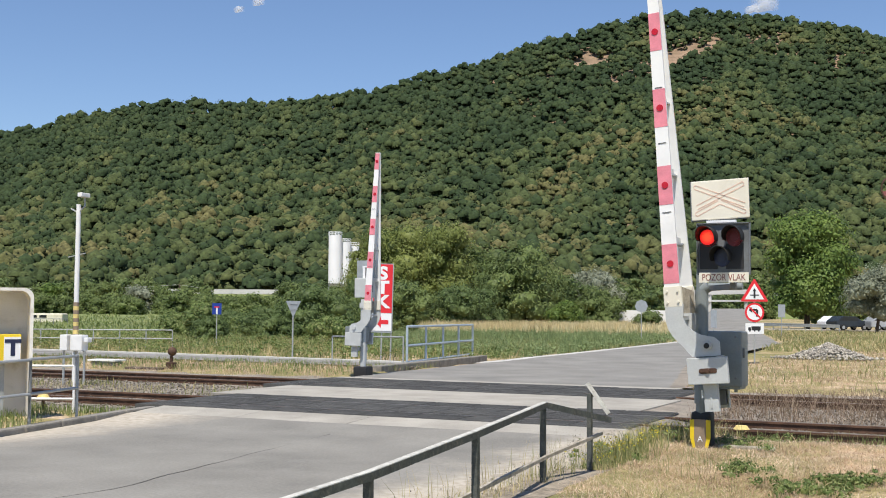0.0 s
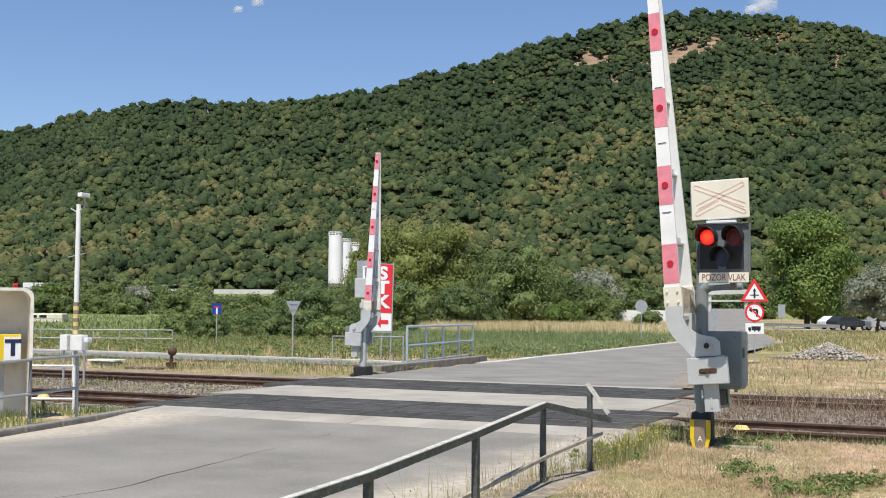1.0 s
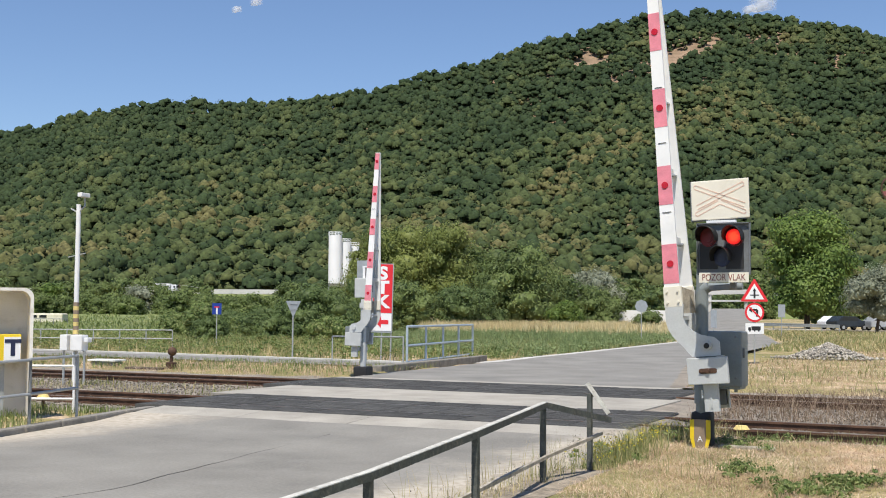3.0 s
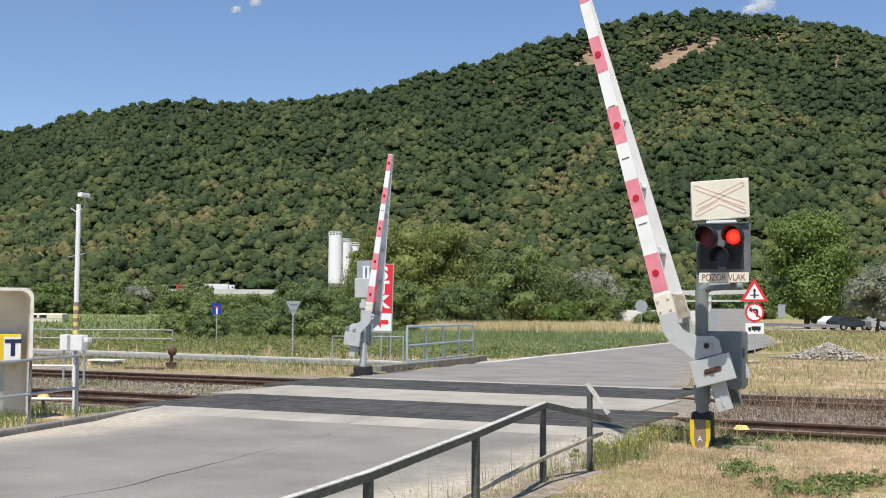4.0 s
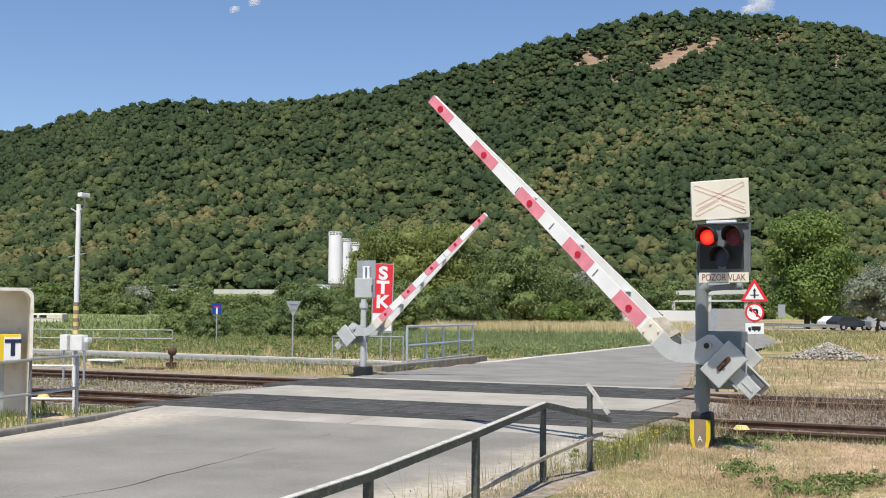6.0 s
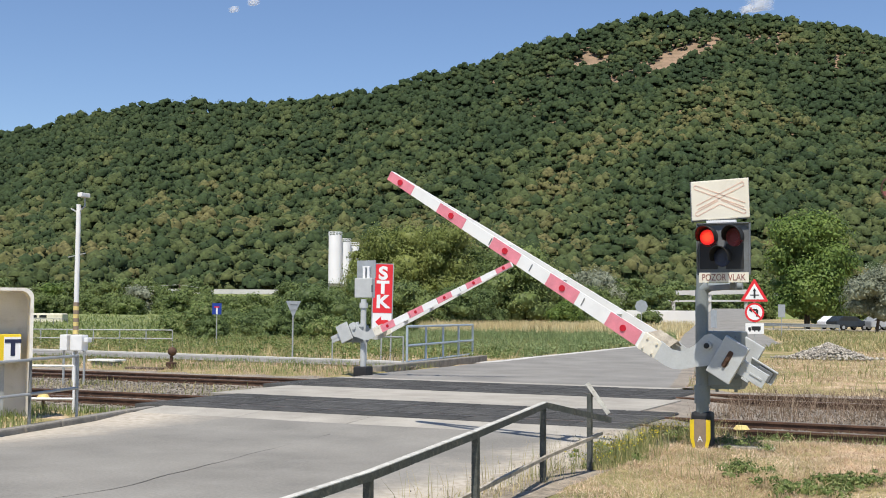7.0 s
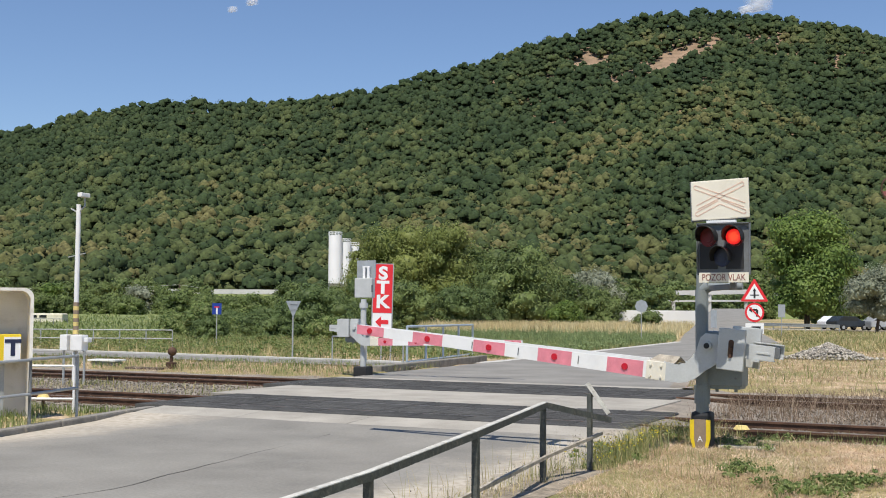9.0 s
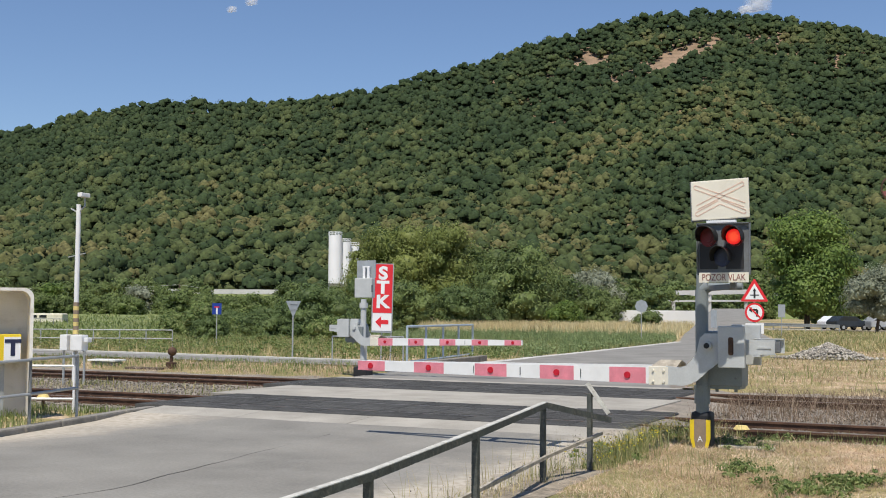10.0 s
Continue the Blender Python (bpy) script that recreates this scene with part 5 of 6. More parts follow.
    tagged(raw("side_path", verts, faces, M["asphalt_far"]), "narrow asphalt path beyond the tracks", "path", kind="structure")


build_camera_mast()
build_trackside()


# ---- road signs ----
def post_sign(name, at, h, label, rz, group="road signs"):
    th = thing(name, at, label, "road sign", group, rz)
    bm = bmesh.new()
    rod(bm, (0, 0.03, -0.1), (0, 0.03, h), 0.03, 10)
    part("pole", bm, M["galv"], th)
    return th


def rounded_tri(r, up=True, cut=0.12):
    pts = []
    for k in range(3):
        a = math.radians(90 + 120 * k)
        for s in (-cut, cut):
            pts.append((r * math.cos(a + s) * (1 - cut * 0.5), (1 if up else -1) * r * math.sin(a + s) * (1 - cut * 0.5)))
    return pts


def face(th, pts, material, at, t=0.006, name="panel", label=""):
    bm = bmesh.new()
    plate(bm, pts, t, Matrix.Translation(at) @ UPRIGHT)
    return part(name, bm, material, th, label)


def rect(w, h, x=0.0, z=0.0):
    return [(x - w / 2, z - h / 2), (x + w / 2, z - h / 2), (x + w / 2, z + h / 2), (x - w / 2, z + h / 2)]


def build_signs():
    rzc = math.degrees(TURN)
    # large red inspection-station board
    x, y = out(-2.33, 44)
    th = post_sign("advertising_board", (x, y, -0.1), 3.4, "tall red board with white letters STK and a red arrow", rzc, "")
    th.matrix_basis = pose(x, y, -0.1, 0, 1.2, rzc)
    face(th, rect(0.80, 2.62, 0, 2.41), M["signback"], (0, -0.02, 0), 0.03, "frame", "grey metal frame")
    face(th, rect(0.72, 1.84, 0, 2.77), M["red"], (0, -0.042, 0), 0.012, "red_panel")
    face(th, rect(0.72, 0.66, 0, 1.50), M["signwhite"], (0, -0.042, 0), 0.012, "arrow_panel")
    for s, z in (("S", 3.33), ("T", 2.79), ("K", 2.25)):
        text_part("letter", s, 0.66, M["signwhite"], th, pose(0, -0.052, z) @ UPRIGHT, stretch=1.12, bold=0.028)
    face(th, [(-0.25, 1.5), (-0.03, 1.72), (-0.03, 1.58), (0.25, 1.58), (0.25, 1.42), (-0.03, 1.42), (-0.03, 1.28)], M["red"], (0, -0.052, 0), 0.006, "arrow")
    bm = bmesh.new()
    rod(bm, (0.36, 0.03, -0.1), (0.36, 0.03, 2.0), 0.03, 10)
    part("pole", bm, M["galv"], th)
    # back of a give-way sign
    x, y = out(-5.6, 43.5)
    th = post_sign("give_way_sign", (x, y, -0.1), 2.2, "grey back of a triangular give-way sign", rzc + 20)
    face(th, [(-0.29, 2.27), (0.29, 2.27), (0.03, 1.72), (-0.03, 1.72)], M["signback"], (0, -0.01, 0), 0.012, "panel_back")
    for z in (2.16, 1.95):
        face(th, rect(0.3, 0.03, 0, z), M["galv"], (0, -0.025, 0), 0.02, "clip")
    # blue dead-end sign
    x, y = out(-12.45, 64)
    th = post_sign("dead_end_sign", (x, y, 0.0), 2.0, "blue and white square dead-end sign", rzc + 8)
    face(th, rect(0.5, 0.62, 0, 1.92), M["signblue"], (0, -0.01, 0), 0.012, "panel")
    face(th, rect(0.09, 0.36, 0, 1.80), M["signwhite"], (0, -0.02, 0), 0.006, "white_bar")
    face(th, rect(0.26, 0.07, 0, 2.02), M["red"], (0, -0.02, 0), 0.006, "red_bar")
    # junction warning with no-left-turn for lorries
    x, y = out(11.56, 43)
    th = post_sign("warning_sign", (x, y, 0.0), 3.0, "red-edged junction triangle over a no-left-turn disc", rzc)
    face(th, [(-0.475, 2.26), (0.475, 2.26), (0.5, 2.31), (0.03, 3.09), (-0.03, 3.09), (-0.5, 2.31)], M["red"], (0, -0.01, 0), 0.01, "triangle_edge")
    face(th, [(-0.36, 2.34), (0.36, 2.34), (0.0, 2.93)], M["signwhite"], (0, -0.018, 0), 0.008, "triangle_face")
    tb = [(-0.035, 2.38), (0.035, 2.38), (0.035, 2.48), (0.16, 2.48), (0.16, 2.52), (0.035, 2.52), (0.035, 2.66), (0.075, 2.64), (0.0, 2.76), (-0.075, 2.64),
          (-0.035, 2.66), (-0.035, 2.52), (-0.16, 2.52), (-0.16, 2.48), (-0.035, 2.48)]
    face(th, tb, M["black"], (0, -0.026, 0), 0.004, "junction_symbol")
    face(th, disc(0.36, 32, 0, 1.86), M["red"], (0, -0.01, 0), 0.01, "disc_edge")
    face(th, disc(0.285, 32, 0, 1.86), M["signwhite"], (0, -0.018, 0), 0.008, "disc_face")
    arrow = [(-0.22, 1.95), (-0.10, 2.06), (-0.10, 1.99), (0.08, 1.99), (0.13, 1.94), (0.13, 1.70), (0.05, 1.70), (0.05, 1.89), (0.02, 1.92), (-0.10, 1.92), (-0.10, 1.85)]
    face(th, arrow, M["black"], (0, -0.026, 0), 0.004, "turn_arrow")
    face(th, [(-0.22, 2.03), (-0.18, 2.07), (0.22, 1.69), (0.18, 1.65)], M["red"], (0, -0.032, 0), 0.004, "bar")
    face(th, rect(0.68, 0.4, 0, 1.26), M["signwhite"], (0, -0.01, 0), 0.01, "lorry_plate")
    face(th, rect(0.34, 0.15, 0.05, 1.27), M["black"], (0, -0.018, 0), 0.004, "lorry_symbol")
    face(th, rect(0.1, 0.11, -0.19, 1.25), M["black"], (0, -0.018, 0), 0.004, "lorry_cab")
    for wx in (-0.18, 0.0, 0.15):
        face(th, disc(0.03, 12, wx, 1.175), M["black"], (0, -0.019, 0), 0.004, "lorry_wheel")
    # backs of further signs along the road
    x, y = out(12.85, 75)
    th = post_sign("stop_sign", (x, y, 0), 2.6, "grey back of a round sign beside the road", rzc)
    face(th, disc(0.42, 8, 0, 2.32), M["signback"], (0, -0.01, 0), 0.012, "panel_back")
    x, y = out(26.3, 90)
    th = post_sign("plate_sign", (x, y, 0.1), 2.4, "grey back of a rectangular sign", rzc)
    face(th, rect(0.55, 1.0, 0, 2.05), M["signback"], (0, -0.01, 0), 0.012, "panel_back")
    x, y = out(22.9, 98)
    th = post_sign("plate_sign", (x, y, 0.1), 2.2, "small grey sign back beside the far road", rzc)
    face(th, rect(0.5, 1.5, 0, 1.4), M["signback"], (0, -0.01, 0), 0.012, "panel_back")
    # rim of a round sign on a tall pole
    x, y = out(9.72, 25)
    th = post_sign("round_sign", (x + 0.05, y + 0.05, -0.05), 4.75, "faded round sign with a red-brown rim", rzc)
    bm = bmesh.new()
    n = 36
    ring = [[bm.verts.new((rr * math.cos(6.2832 * i / n), yy, 4.55 + rr * math.sin(6.2832 * i / n))) for rr in (0.3, 0.27) for yy in (-0.02, 0.01)] for i in range(n)]
    for i in range(n):
        p, q = ring[i], ring[(i + 1) % n]
        for a, b in ((0, 1), (1, 3), (3, 2), (2, 0)):
            bm.faces.new((p[a], p[b], q[b], q[a]))
    part("rim", bm, M["rust"], th)
    face(th, [(-0.27, 4.5), (0.27, 4.5), (0.22, 4.39), (-0.22, 4.39)], M["lettering"], (0, 0, 0), 0.012, "lower_field", "faded red lower field")


build_signs()


# ---- far buildings, vehicles ----
def build_silos():
    for i, (s, r, top) in enumerate(((-34.0, 2.1, 26.6), (-31.2, 1.9, 24.6), (-28.6, 1.7, 23.6))):
        x, y = out(s, 365 + i * 3)
        th = thing("silo", (x, y, 0.5), "tall white cement silo with a railing on top", "silo", "silos")
        bm = bmesh.new()
        rod(bm, (0, 0, 10.6), (0, 0, top - 0.8), r, 28)
        part("tank", bm, M["silo"], th, smooth=False)
        bm = bmesh.new()
        rod(bm, (0, 0, 7.6), (0, 0, 10.6), 0.3, 20, r)
        part("cone", bm, M["signback"], th)
        for k in range(4):
            a = math.pi / 4 + k * math.pi / 2
            bm = bmesh.new()
            rod(bm, (r * 0.9 * math.cos(a), r * 0.9 * math.sin(a), -0.5), (r * 0.9 * math.cos(a), r * 0.9 * math.sin(a), 10.8), 0.14, 8)
            part("leg", bm, M["signback"], th)
        bm = bmesh.new()
        for k in range(12):
            a, b = 2 * math.pi * k / 12, 2 * math.pi * (k + 1) / 12
            p, q = (r * math.cos(a), r * math.sin(a)), (r * math.cos(b), r * math.sin(b))
            rod(bm, (*p, top - 0.8), (*p, top + 0.3), 0.06, 5)
            for z in (top - 0.3, top + 0.3):
                rod(bm, (*p, z), (*q, z), 0.06, 5)
        part("top_railing", bm, M["silo"], th)


def build_highway():
    """Motorway on an embankment at the foot of the hill."""
    a, b = out(-330, 503), out(420, 503)
    bm = bmesh.new()
    d = Vector((b[0] - a[0], b[1] - a[1], 0)).normalized()
    side = Vector((-d.y, d.x, 0))
    A, B = Vector((*a, 0)), Vector((*b, 0))
    prof = [(-26, 0.0), (-7.5, 9.6), (7.5, 9.6), (20, 0.5)]
    va = [bm.verts.new(A + side * s + Vector((0, 0, z))) for s, z in prof]
    vb = [bm.verts.new(B + side * s + Vector((0, 0, z))) for s, z in prof]
    for i in range(3):
        bm.faces.new((va[i], vb[i], vb[i + 1], va[i + 1]))
    tagged(part("embankment", bm, M["field"]), "grassy motorway embankment", "embankment", kind="structure")
    bm = bmesh.new()
    bar(bm, A + side * 0 + Vector((0, 0, 9.7)), B + Vector((0, 0, 9.7)), 14.0, 0.3)
    tagged(part("motorway", bm, M["asphalt_far"]), "grey motorway deck on the embankment", "road", kind="structure")
    bm = bmesh.new()
    bar(bm, A - side * 7.2 + Vector((0, 0, 10.7)), B - side * 7.2 + Vector((0, 0, 10.7)), 0.5, 2.0)
    tagged(part("motorway_barrier", bm, M["deck"]), "pale concrete motorway barrier", "barrier", kind="structure")


def lorry(name, label, cab_col, long_box):
    th = thing(name, (*out(-90, 500), 9.9), label, "lorry", "lorries", math.degrees(TURN))
    bm = bmesh.new()
    box(bm, (7.0, 0, 2.3), (2.3, 2.5, 3.0), bevel=0.2)
    cab = part("cab", bm, cab_col, th)
    bm = bmesh.new()
    box(bm, (7.95, 0, 2.8), (0.5, 2.2, 0.9), bevel=0.05)
    box(bm, (7.3, 0, 2.8), (0.8, 2.54, 0.8), bevel=0.05)
    part("window", bm, M["glass"], cab)
    bm = bmesh.new()
    if long_box:
        box(bm, (-1.2, 0, 2.75), (13.4, 2.5, 2.9), bevel=0.04)
        part("trailer_box", bm, M["carwhite"], th, "plain white trailer body")
    else:
        box(bm, (-1.2, 0, 1.45), (13.4, 2.5, 0.5), bevel=0.04)
        part("flatbed", bm, M["dgrey"], th, "low dark flatbed")
    bm = bmesh.new()
    box(bm, (0, 0, 0.95), (14.5, 1.2, 0.3))
    part("chassis", bm, M["dgrey"], th)
    for x in (6.8, 3.9, -4.5, -5.8, -7.1):
        for s in (-1.05, 1.05):
            bm = bmesh.new()
            rod(bm, (x, s - 0.18, 0.5), (x, s + 0.18, 0.5), 0.5, 16)
            part("wheel", bm, M["tyre"], th)
    return th


def car(at, rz, paint, label):
    th = thing("parked_car", at, label, "car", "parked cars", rz)
    bm = bmesh.new()
    side = [(-2.1, 0.35), (2.1, 0.35), (2.15, 0.75), (1.9, 0.88), (0.95, 0.98), (0.35, 1.42), (-1.3, 1.46), (-1.95, 1.0), (-2.15, 0.9)]
    plate(bm, side, 1.7, UPRIGHT)
    bmesh.ops.bevel(bm, geom=bm.edges[:], offset=0.06, segments=2, affect="EDGES")
    body = part("body", bm, paint, th)
    bm = bmesh.new()
    plate(bm, [(0.8, 0.98), (0.32, 1.34), (-1.22, 1.38), (-1.75, 1.0)], 1.72, UPRIGHT)
    part("window", bm, M["glass"], body)
    for x in (-1.3, 1.3):
        for s in (-0.8, 0.8):
            bm = bmesh.new()
            rod(bm, (x, s - 0.1, 0.31), (x, s + 0.1, 0.31), 0.31, 16)
            wh = part("wheel", bm, M["tyre"], th)
            bm = bmesh.new()
            rod(bm, (x, s - 0.105, 0.31), (x, s + 0.105, 0.31), 0.18, 12)
            part("rim", bm, M["carsilver"], wh)
    for s in (-0.6, 0.6):
        bm = bmesh.new()
        box(bm, (2.1, s, 0.72), (0.1, 0.3, 0.14), bevel=0.02)
        part("headlight", bm, M["signwhite"], body)
    return th


def build_far_things():
    rzc = math.degrees(TURN)
    # cream box van behind the shelter
    x, y = out(-41.8, 120)
    th = thing("box_van", (x, y, -0.1), "cream old box body with dark windows", "van", rz=rzc)
    bm = bmesh.new()
    box(bm, (0, 0, 1.05), (5.6, 1.8, 1.15), bevel=0.15)
    body = part("body", bm, M["van"], th)
    for dx in (-1.2, -0.2, 0.8):
        bm = bmesh.new()
        box(bm, (dx, -0.9, 1.3), (0.75, 0.05, 0.28), bevel=0.02)
        part("window", bm, M["glass"], body)
    for dx in (-1.8, 1.9):
        bm = bmesh.new()
        rod(bm, (dx, -0.85, 0.3), (dx, -0.6, 0.3), 0.35, 14)
        part("wheel", bm, M["tyre"], th)
    # dark garden fence beside it
    a, b = out(-44, 112), out(-36.2, 112)
    pipe_fence("yard_fence", [(*a, 0.0), (*b, 0.0)], 1.0, (1.0, 0.5), 0.03, M["dgrey"], "thin dark yard fence", 1.2)
    # guardrail, wall, bridge
    a, b = out(32.6, 120), out(37.6, 110)
    th = thing("crash_barrier", (*a, 0.3), "grey steel crash barrier beside the road", "crash barrier")
    A, B = Vector((0, 0, 0)), Vector((b[0] - a[0], b[1] - a[1], -0.1))
    bm = bmesh.new()
    for z, w in ((0.72, 0.12), (0.52, 0.12)):
        bar(bm, A + Vector((0, 0, z)), B + Vector((0, 0, z)), 0.06, w, 0.02)
    bar(bm, A + Vector((0, 0, 0.62)), B + Vector((0, 0, 0.62)), 0.03, 0.2)
    part("beam", bm, M["galv"], th)
    for i in range(6):
        p = A.lerp(B, i / 5)
        bm = bmesh.new()
        box(bm, p + Vector((0, 0.08, 0.3)), (0.1, 0.1, 0.9))
        part("post", bm, M["galv"], th)
    a, b = out(22.6, 152), out(33.2, 152)
    bm = bmesh.new()
    bar(bm, (*a, 1.2), (*b, 1.2), 0.3, 2.4, 0.02)
    tagged(part("yard_wall", bm, M["wall"]), "long low white yard wall", "wall", kind="structure")
    bm = bmesh.new()
    a, b = out(44, 230), out(62, 230)
    bar(bm, (*a, 6.2), (*b, 6.6), 1.0, 0.9)
    bar(bm, (*a, 4.6), (*b, 4.8), 1.0, 0.35)
    for f in (0.1, 0.5, 0.9):
        px, py = a[0] + (b[0] - a[0]) * f, a[1] + (b[1] - a[1]) * f
        box(bm, (px, py, 3.0), (0.6, 0.6, 6.0))
    tagged(part("footbridge", bm, M["deck"]), "pale concrete bridge across the far road", "bridge", kind="structure")
    cy = 0.35
    for (s, d, p, lab, r) in ((41.6, 119, "carpaint", "dark parked car beside the crash barrier", 20), (43.0, 126, "carwhite", "white parked car under the tree", 15),
                              (48.0, 122, "carred", "red parked car behind the grey tree", 10), (45.3, 119, "carsilver", "silver parked car in the lot", 15)):
        x, y = out(s, d)
        car((x, y, cy), r + rzc, M[p], lab)
    bm = bmesh.new()
    a = out(46, 121)
    box(bm, (*a, 0.16), (26, 9, 0.4), pose(0, 0, 0), 0.0)
    tagged(part("parking_lot", bm, M["sandy"]), "pale gravel parking lot", "parking lot", kind="structure")
    # small lineside poles with wires across the valley
    ends = []
    for s, d, h in ((-190, 300, 9), (-75, 330, 9.5), (-21, 335, 9.0)):
        x, y = out(s, d)
        th = thing("power_pole", (x, y, 0.3), "slim wooden power pole", "power pole", "power poles")
        bm = bmesh.new()
        rod(bm, (0, 0, -0.5), (0, 0, h), 0.13, 8)
        box(bm, (0, 0, h - 0.3), (1.6, 0.1, 0.12))
        part("pole", bm, M["bark"], th)
        ends.append(Vector((x, y, h + 0.1)))
    for p, q in zip(ends, ends[1:]):
        bm = bmesh.new()
        prev = p
        for i in range(1, 17):
            f = i / 16
            cur = p.lerp(q, f) - Vector((0, 0, 2.2 * 4 * f * (1 - f)))
            rod(bm, prev, cur, 0.035, 4)
            prev = cur
        tagged(part("power_cable", bm, M["galv"]), "thin sagging power cable", "cable", "power cables")


build_silos()
build_highway()
white_lorry = lorry("lorry", "white articulated lorry on the motorway", M["carwhite"], True)
red_lorry = lorry("lorry", "red lorry with a low dark flatbed", M["carred"], False)
build_far_things()


def build_clouds():
    got = []
    for s, d, z, w in ((-490, 3000, 817, 30), (-541, 3000, 796, 25), (838, 3000, 818, 55), (805, 3000, 806, 30)):
        x, y = out(s, d)
        bm = bmesh.new()
        bmesh.ops.create_icosphere(bm, subdivisions=4, radius=1.0, matrix=Matrix.Diagonal((1, 0.12, 0.34, 1)))
        for v in bm.verts:
            v.co += Vector((0, 0, 0.12 * noise.noise(v.co * 2.5 + Vector((s, 0, 0)))))
        cl = part("cloud", bm, M["cloud"], None, smooth=True)
        cl.location, cl.scale = (x, y, z), (w, w, w)
        tagged(cl, "small thin white summer cloud", "cloud", "clouds")
        got.append((cl, (x, y, z)))
    return got


clouds = build_clouds()

# ---- terrain and planting ----
build_ground()
build_road()
build_deck()
build_tracks()
build_track_soil()
build_aprons()
build_stones()
build_hill()
build_forest()
fv = []
for d, z in ((72, 0.02), (100, 0.35), (135, 0.85), (175, 1.45), (230, 2.0)):
    for s in (-0.52, -0.36, -0.2, -0.13):
        fv.append((*out(s * d, d), z))
ff = [(j * 4 + i, j * 4 + i + 1, (j + 1) * 4 + i + 1, (j + 1) * 4 + i) for j in range(4) for i in range(3)]
tagged(raw("field", fv, ff, M["field"]), "green crop field with yellowing strips", "field", kind="structure")


def planting():
    def T(s, d, z, *a, **k):
        return tree(*a[:1], (*out(s, d), z), *a[1:], **k)

    rnd = random.Random(3)
    # single trees and shrubs in the middle distance
    T(-8.2, 75, -0.1, "dark_shrub", 3.3, 5.2, 6500, 0.2, LEAF_DARK, "dense dark green shrub behind the path", "shrub", low=0.08, lumps=34)
    T(-11.2, 73, -0.1, "dark_shrub", 2.0, 3.0, 3000, 0.18, LEAF_DARK, "low dark green shrub beside the sign", "shrub", low=0.08)
    T(-13.6, 68, -0.1, "dark_shrub", 1.4, 2.4, 2500, 0.16, LEAF_DARK, "low dark shrub in the weeds", "shrub", low=0.08)
    for i in range(13):
        T(-18.5 + i * 1.05 + rnd.uniform(-0.4, 0.4), 78 + rnd.uniform(-9, 14), 0.0, "wild_shrub", rnd.uniform(1.0, 2.3), rnd.uniform(2.2, 3.6), 2200, 0.2, rnd.choice((LEAF_MID, LEAF_DARK, WEED_GREEN)),
          "wild green shrub between path and field", "shrub", low=0.05, lumps=18, group="wild shrubs")
    T(-5.6, 84, -0.1, "dark_shrub", 3.0, 4.2, 4000, 0.2, LEAF_MID, "green shrub behind the red board", "shrub", low=0.08)
    T(-6.2, 150, 0, "willow_tree", 12.4, 12.5, 14000, 0.42, LEAF_WILLOW, "broad yellow-green willow tree", "tree", droop=0.5, low=0.12, lumps=36, group="willows")
    T(0.4, 149, 0, "willow_tree", 12.6, 9.0, 10000, 0.42, LEAF_WILLOW, "rounded yellow-green willow tree", "tree", droop=0.5, low=0.1, lumps=34, group="willows")
    T(3.6, 154, 0, "broadleaf_tree", 10.6, 8.5, 8000, 0.42, LEAF_MID, "tall mid-green tree behind the willows", "tree", low=0.15, lumps=30)
    T(-11.2, 158, 0, "young_tree", 10.6, 4.0, 4000, 0.4, LEAF_WILLOW, "slender pale green tree before the silos", "tree", low=0.15)
    T(8.6, 138, 0, "broadleaf_tree", 9.4, 11.0, 11000, 0.40, LEAF_MID, "broad mid-green tree by the straw field", "tree", low=0.06, lumps=38)
    T(12.2, 147, 0, "broadleaf_tree", 7.4, 8.0, 8000, 0.40, LEAF_MID, "rounded mid-green tree beside the straw field", "tree", low=0.05, lumps=34)
    T(16.2, 150, 0, "broadleaf_tree", 6.6, 7.0, 7000, 0.40, LEAF_DARK, "dark green bushy tree", "tree", low=0.05, lumps=30)
    T(19.4, 152, 0, "broadleaf_tree", 7.4, 8.0, 8000, 0.42, LEAF_GREY, "grey-green bushy tree at the field edge", "tree", low=0.05, lumps=30)
    T(13.6, 128, 0, "shrub", 2.9, 4.0, 3500, 0.3, LEAF_BRIGHT, "bright green shrub at the field edge", "shrub", low=0.05)
    T(18.5, 138, 0, "shrub", 4.6, 6.0, 5000, 0.34, LEAF_MID, "green shrub at the field edge", "shrub", low=0.05)
    T(-3.5, 118, 0, "shrub", 4.6, 7.0, 6500, 0.3, LEAF_MID, "tall green shrub below the willows", "shrub", low=0.04, lumps=30)
    T(1.6, 122, 0, "shrub", 4.4, 6.0, 6000, 0.3, LEAF_DARK, "dark green shrub below the willows", "shrub", low=0.04, lumps=30)
    T(-8.0, 122, 0, "shrub", 5.4, 6.0, 5000, 0.3, LEAF_DARK, "dark green shrub behind the barrier", "shrub", low=0.04, lumps=30)
    T(4.6, 130, 0, "shrub", 4.6, 5.0, 5000, 0.3, LEAF_DARK, "dark green shrub under the trees", "shrub", low=0.04, lumps=28)
    T(42.4, 135, 0.3, "chestnut_tree", 13.0, 10.2, 20000, 0.5, LEAF_BRIGHT, "full round bright green chestnut tree", "tree", low=0.17, lumps=44)
    T(39.6, 106, 0.1, "olive_tree", 6.0, 6.6, 9000, 0.3, LEAF_GREY, "grey-leaved tree with a leaning dark trunk", "tree", lean=(0.10, 0.02), low=0.34, lumps=28)
    T(19.4, 110, 0.1, "shrub", 1.9, 3.0, 2500, 0.28, LEAF_MID, "green shrub before the white wall", "shrub", low=0.05)
